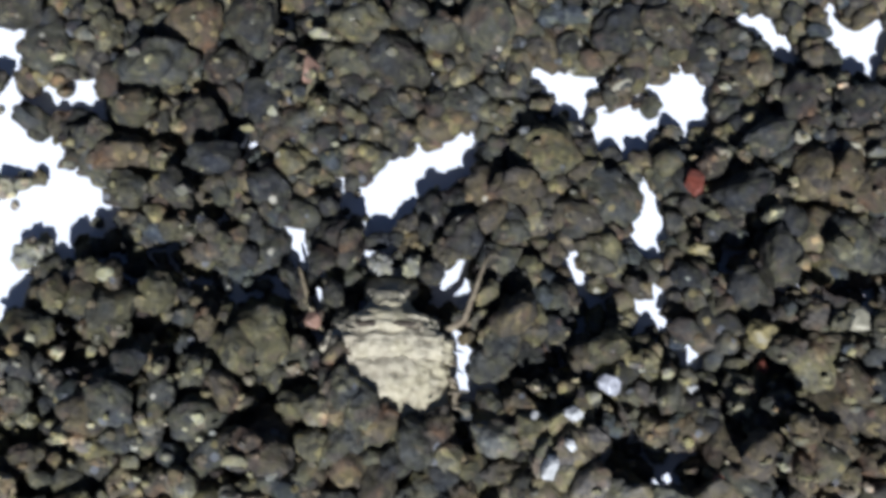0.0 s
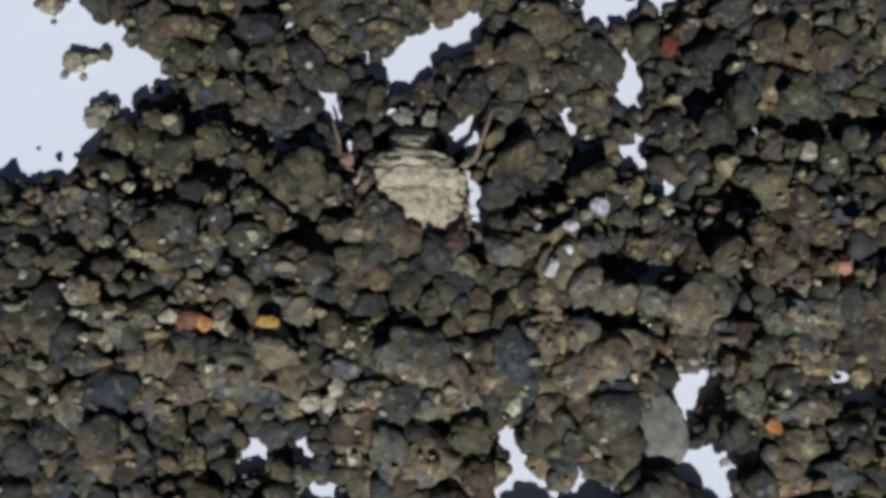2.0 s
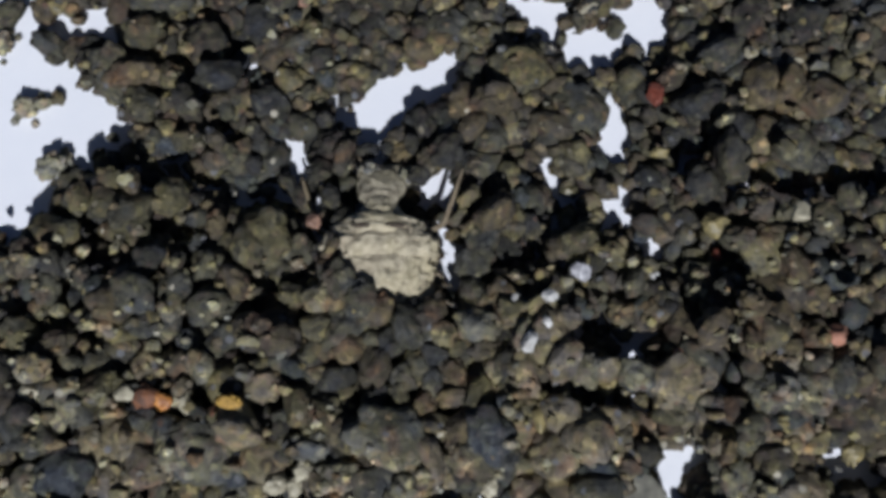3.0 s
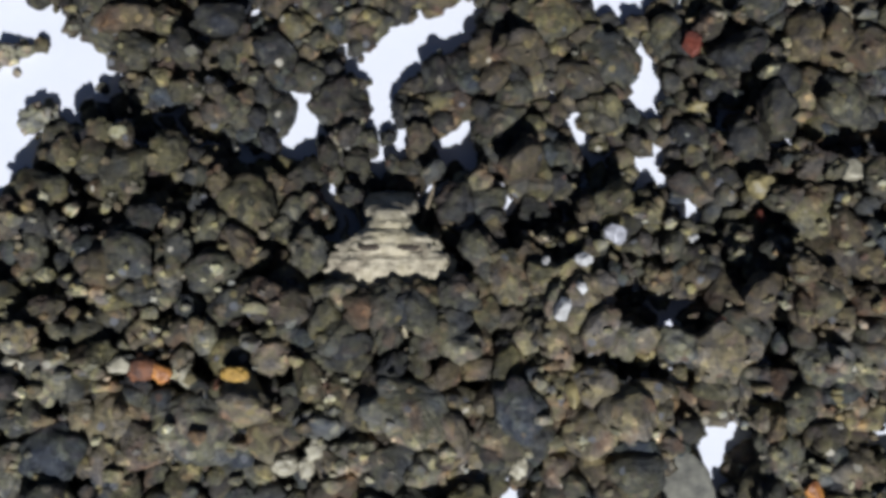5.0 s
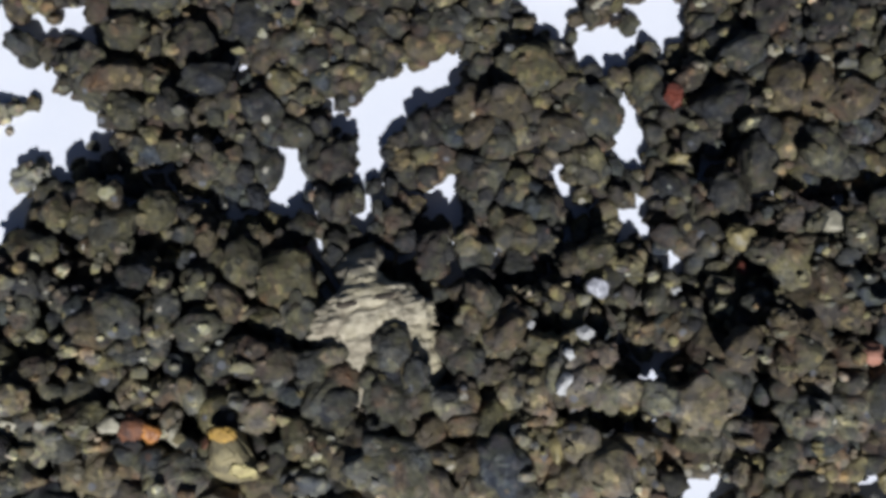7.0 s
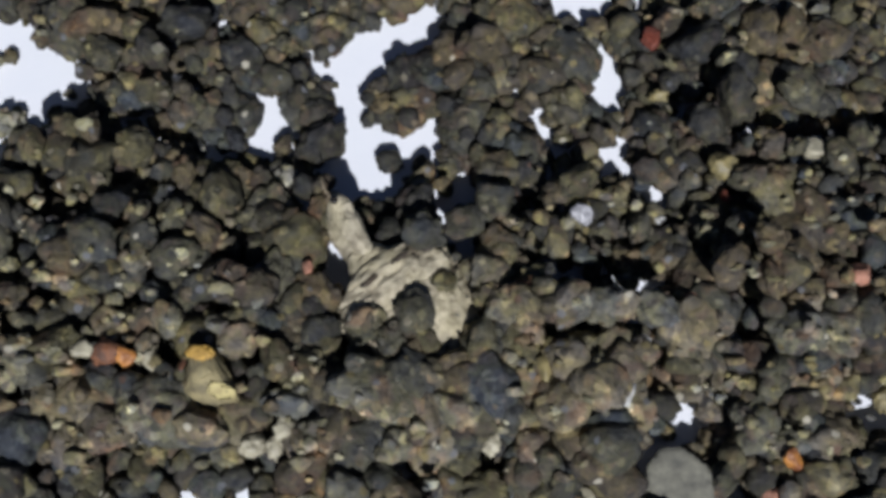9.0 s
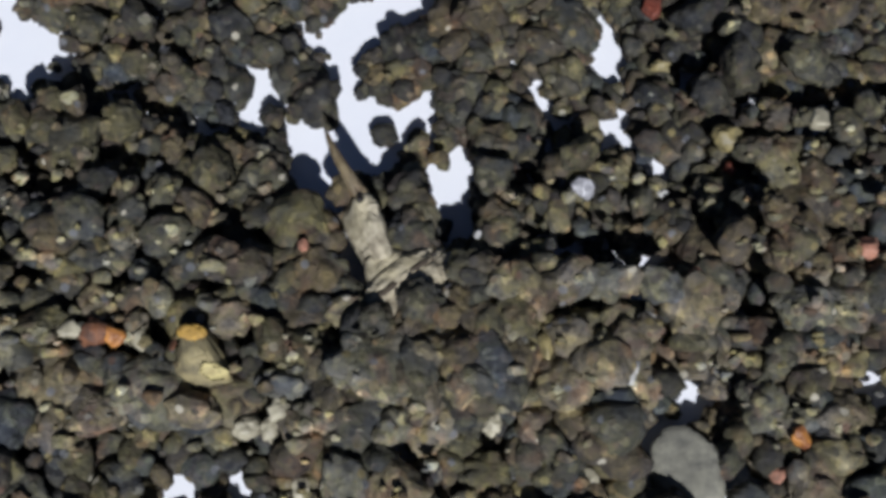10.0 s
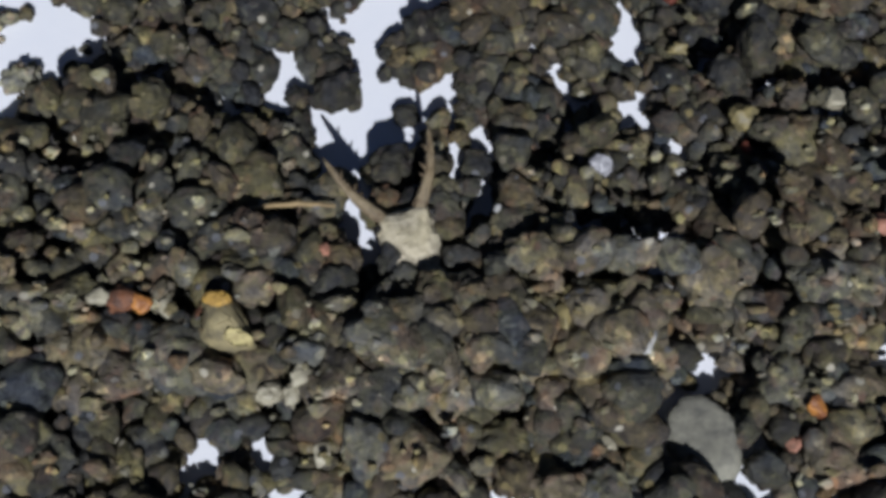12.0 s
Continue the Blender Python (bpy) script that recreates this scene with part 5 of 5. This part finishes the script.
def loose_crumbs():
    rng = random.Random(77)
    heap = []
    for i in range(8):
        for k in range(7):
            x, y, r = -3.6 + 0.98 * i + rng.uniform(-0.3, 0.3), -9.4 - 0.9 * k + rng.uniform(-0.25, 0.25), rng.uniform(0.5, 0.8)
            heap.append((rng.choice("ggbbodt"), r, *(pushed(x, y, r, n, rng) for n in range(6))))
    for tone, r, a, b, c, d, e, f in PUSHED_FROM_HEAD + PUSHED_BACK + ROUND_LARVA + heap:
        loose(tone, r, (0, *a), (2.7, *a), (4.3, *b), (5.75, *b), (6.1, *c), (6.7, *c), (8.3, *d), (9.2, *d), (9.8, *e), (11.12, *e), (11.3, *f), (12, *f))
    for tone, r, a, b, c in (("g", 0.7, (2.3, -7.0, 1.5), (1.6, -6.9, 1.1), (2.9, -7.6, 1.6)), ("b", 0.7, (2.6, -9.6, 1.5), (1.6, -8.2, 1.1), (0.2, -9.4, 0.8)),
                             ("d", 0.5, (-3.7, -7.6, 1.2), (-3.0, -6.7, 0.8), (-4.2, -8.6, 1.2))):
        loose(tone, r, (0, *a), (2.7, *a), (4.3, *b), (6.7, *b), (8.3, *c), (12, *c))
    # the bank that the leaping larva pushes up on its near side
    for i in range(7):
        x, r = 2.9 + 0.8 * i + rng.uniform(-0.2, 0.2), rng.uniform(0.6, 0.8)
        y = -11.95 + rng.uniform(-0.25, 0.2)
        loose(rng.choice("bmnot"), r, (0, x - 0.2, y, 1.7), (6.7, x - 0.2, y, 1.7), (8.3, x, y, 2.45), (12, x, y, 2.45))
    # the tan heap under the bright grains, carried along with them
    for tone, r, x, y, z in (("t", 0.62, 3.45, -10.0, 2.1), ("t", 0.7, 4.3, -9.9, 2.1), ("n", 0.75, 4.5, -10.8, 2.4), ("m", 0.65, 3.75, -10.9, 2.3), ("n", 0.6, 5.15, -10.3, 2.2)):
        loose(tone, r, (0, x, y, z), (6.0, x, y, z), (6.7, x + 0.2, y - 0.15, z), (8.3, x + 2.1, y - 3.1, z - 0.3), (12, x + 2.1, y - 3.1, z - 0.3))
    loose("r", 0.62, (0, 3.6, -11.8, 0.5), (6.7, 3.6, -11.8, 0.5), (8.3, 3.77, -11.3, 2.0), (12, 3.9, -11.5, 1.6))
    # crumbs that slide back into the opening beside the head
    loose("d", 0.55, (0, 3.2, -7.2, 0.7), (11.12, 3.2, -7.2, 0.7), (11.3, 1.75, -7.6, 0.6), (12, 1.75, -7.6, 0.6))
    loose("g", 0.45, (0, 2.9, -8.4, 0.7), (11.12, 2.9, -8.4, 0.7), (11.3, 1.55, -8.4, 0.6), (12, 1.55, -8.4, 0.6))
    # a clod tossed up by the snapping jaws
    loose("b", 0.85, (0, -2.6, -11.2, 1.3), (4.3, -3.4, -11.2, 1.3), (10.3, -2.9, -11.0, 1.6), (10.42, -2.7, -10.5, 2.3), (10.5, -3.1, -10.4, 2.4), (10.58, -3.4, -11.6, 1.2), (12, -3.6, -12.0, 1.2))
    # the big clod beside the head
    loose("b", 1.0, (0, -5.3, -10.2, 0.9), (6.7, -5.2, -9.6, 0.9), (8.3, -3.75, -9.10, 1.5), (9.2, -3.75, -9.10, 1.5), (9.6, -3.03, -10.01, 1.5), (10.25, -3.03, -10.01, 1.5), (10.45, -2.84, -10.51, 1.2), (11.12, -2.84, -10.51, 1.2), (11.3, -3.7, -10.9, 1.2), (12, -3.7, -10.9, 1.2))
    # crumbs that slide off the bare places beyond the head
    loose("d", 0.55, (0, -2.0, -3.0, 0.6), (2.7, -2.0, -3.0, 0.6), (4.3, -3.3, -3.3, 0.7), (12, -3.3, -3.3, 0.7))
    loose("d", 0.5, (0, -5.0, -4.3, 0.6), (2.7, -5.0, -4.3, 0.6), (4.3, -6.0, -4.4, 0.6), (12, -6.0, -4.4, 0.6))
    loose("d", 0.5, (0, -4.5, -4.65, 0.5), (2.7, -4.5, -4.65, 0.5), (4.3, -4.3, -5.7, 0.6), (12, -4.3, -5.7, 0.6))
    loose("g", 0.4, (0, 0.95, -5.85, 0.5), (2.7, 0.95, -5.85, 0.5), (4.3, 1.65, -5.6, 0.5), (12, 1.65, -5.6, 0.5))
    # a clod that rolls off the yellow stone
    loose("n", 0.75, (0, -6.0, -14.45, 2.75), (6.1, -6.0, -14.45, 2.75), (6.4, -6.3, -15.6, 2.0), (12, -6.3, -15.6, 2.0))
    # low crumbs in front of the head, scraped aside one by one
    hole = GAPS[HEAD_HOLE]
    for _ in range(60):
        x, y, r = rng.uniform(-3.9, 1.0), rng.uniform(-7.8, -3.4), rng.uniform(0.32, 0.5)
        if edge_gap(x, y, hole) > -0.1 or edge_gap(x, y, GAPS[1]) < r or edge_gap(x, y, GAPS[3]) < r:
            continue
        angle = math.atan2(y + 5.9, x + 1.6)
        far = 0.0
        while edge_gap(x + far * math.cos(angle), y + far * math.sin(angle), hole) < r + 0.15 or bare(x + far * math.cos(angle), y + far * math.sin(angle), 0.4, r):
            far += 0.1
        late = x < -2.9
        start, end = (x, y, 0.35), (x + far * math.cos(angle), y + far * math.sin(angle), 0.5)
        loose(rng.choice("ddgb"), r, (0, *start), (8.9 if late else 6.8, *start), (9.5 if late else 8.2, *end), (12, *end))
    # clods that slip into the bare places near the camera
    for tone, r, a, b in (("b", 0.45, (7.2, -15.4, 1.6), (8.9, -16.2, 0.4)), ("n", 0.42, (10.3, -14.6, 1.5), (9.5, -14.85, 0.5)), ("g", 0.7, (10.3, -17.0, 1.5), (9.6, -17.2, 0.8)), ("b", 0.42, (10.6, -14.8, 1.6), (9.3, -15.8, 0.3)),
                          ("d", 0.4, (9.35, -16.85, 0.5), (9.35, -16.85, 0.5)), ("b", 0.38, (9.0, -17.1, 0.5), (9.3, -16.4, 0.4)),
                          ("o", 0.75, (0.9, -17.3, 1.6), (2.2, -17.5, 0.9)), ("b", 0.8, (1.2, -18.6, 1.5), (2.5, -18.5, 0.9)), ("g", 0.7, (11.0, -18.9, 1.5), (10.0, -18.5, 0.9)),
                          ("n", 0.85, (3.2, -20.6, 0.9), (3.9, -19.0, 0.9)), ("m", 0.85, (5.6, -20.6, 0.9), (5.2, -19.1, 0.9))):
        loose(tone, r, (0, *a), (6.7, *a), (8.3, *b), (12, *b))


def motions():
    rows = [
        (0.0, -1.4, -7.45, 1.45, 0, 2), (2.7, -1.45, -7.45, 1.45, 0, 2),
        (4.3, -1.6, -9.55, 1.4, 0, 15), (5.0, -1.65, -9.7, 1.4, 0, 15), (5.75, -1.7, -9.65, 1.4, 2, 13), (6.1, -1.85, -9.6, 1.5, 6, 3), (6.3, -1.8, -9.6, 1.5, 10, 3), (6.7, -1.75, -9.7, 1.45, 12, 4),
        (8.0, -1.5, -9.7, 1.7, 20, 4), (8.25, -0.75, -10.35, 1.9, 38, 6), (8.4, -0.25, -11.1, 1.5, 40, 4), (9.2, -0.2, -11.15, 1.4, 40, 5), (9.5, 0.4, -12.1, 1.2, 40, 8), (10.0, 0.4, -12.1, 1.2, 38, 8),
        (10.4, 0.2, -12.4, 1.2, 32, 10), (11.12, 0.15, -12.3, 1.2, 32, 10), (11.28, 0.7, -13.1, 1.05, 30, 12), (11.7, 0.75, -13.2, 1.05, 30, 12), (12.0, 0.72, -13.6, 0.75, 28, 14)]
    walk(LARVA, [(t, mm_pose(x, y, z, tip, 0, turn)) for t, x, y, z, turn, tip in rows])
    nod = [(0.0, -58, 0), (2.2, -58, 0), (2.5, -22, 0), (4.3, -68, 0), (5.02, -68, 0), (5.12, -30, 0), (5.75, -30, 0), (6.1, -58, 8), (6.7, -58, 8),
           (8.3, -5, -4), (9.2, -5, -4), (10.0, -8, -8), (10.3, 8, -22), (11.12, 8, -22), (11.28, -5, -10), (11.7, -5, -10), (11.85, 8, -10), (12.0, 8, -8)]
    roll = {8.3: -72, 9.2: -72, 10.0: -70}
    walk(HEAD, [(t, mm_pose(0, 1.95, 0.12, a, roll.get(t, 0), b)) for t, a, b in nod])
    for jaw, side in zip(JAWS, (-1, 1)):
        gape = [(0.0, 20, -75), (5.02, 20, -75), (5.12, 25, -38), (5.3, 25, -38), (5.4, 30, 5), (5.5, 32, -22), (6.0, 28, -30), (6.7, 20, -40), (7.4, -30 * side, -40),
                (8.0, -85 * side, -15), (9.25, -85 * side, -15), (9.35, -40 if side > 0 else 85, -10), (9.45, -8 if side > 0 else 85, 0), (10.0, -8 if side > 0 else 80, 0), (10.2, 8, 0), (10.4, 20, 0), (11.12, 18, 0), (11.28, 15, -50), (11.7, 15, -50), (11.9, 24, 0), (12.0, 24, 0)]
        walk(jaw, [(t, mm_pose(side * 0.6, 2.0, 0, dip, 0, -side * a)) for t, a, dip in gape])
    for leg, side in LEGS:
        lift = 0.0 if side > 0 else -0.9
        walk(leg, [(t, mm_pose(dx * side, 0, z)) for t, dx, z in ((0, 0, lift), (2.7, 0, lift), (4.3, -1.7, -1.5), (12, -1.7, -1.5))])
    for ob, spots in STRAWS:
        walk(ob, [(t, mm_pose(x, y, z, 0, 0, turn)) for t, x, y, z, turn in spots])
    for ob, spots, (rx, ry, rz) in LOOSE:
        walk(ob, [(t, mm_pose(x, y, z, rx, ry, rz)) for t, x, y, z in spots])


paper()
soil()
pebbles()
yellow_stone()
LARVA, HEAD, JAWS = antlion()
loose_crumbs()
bright_grains()
grey_stone()
red_grain_on_the_move()
twig()
motions()
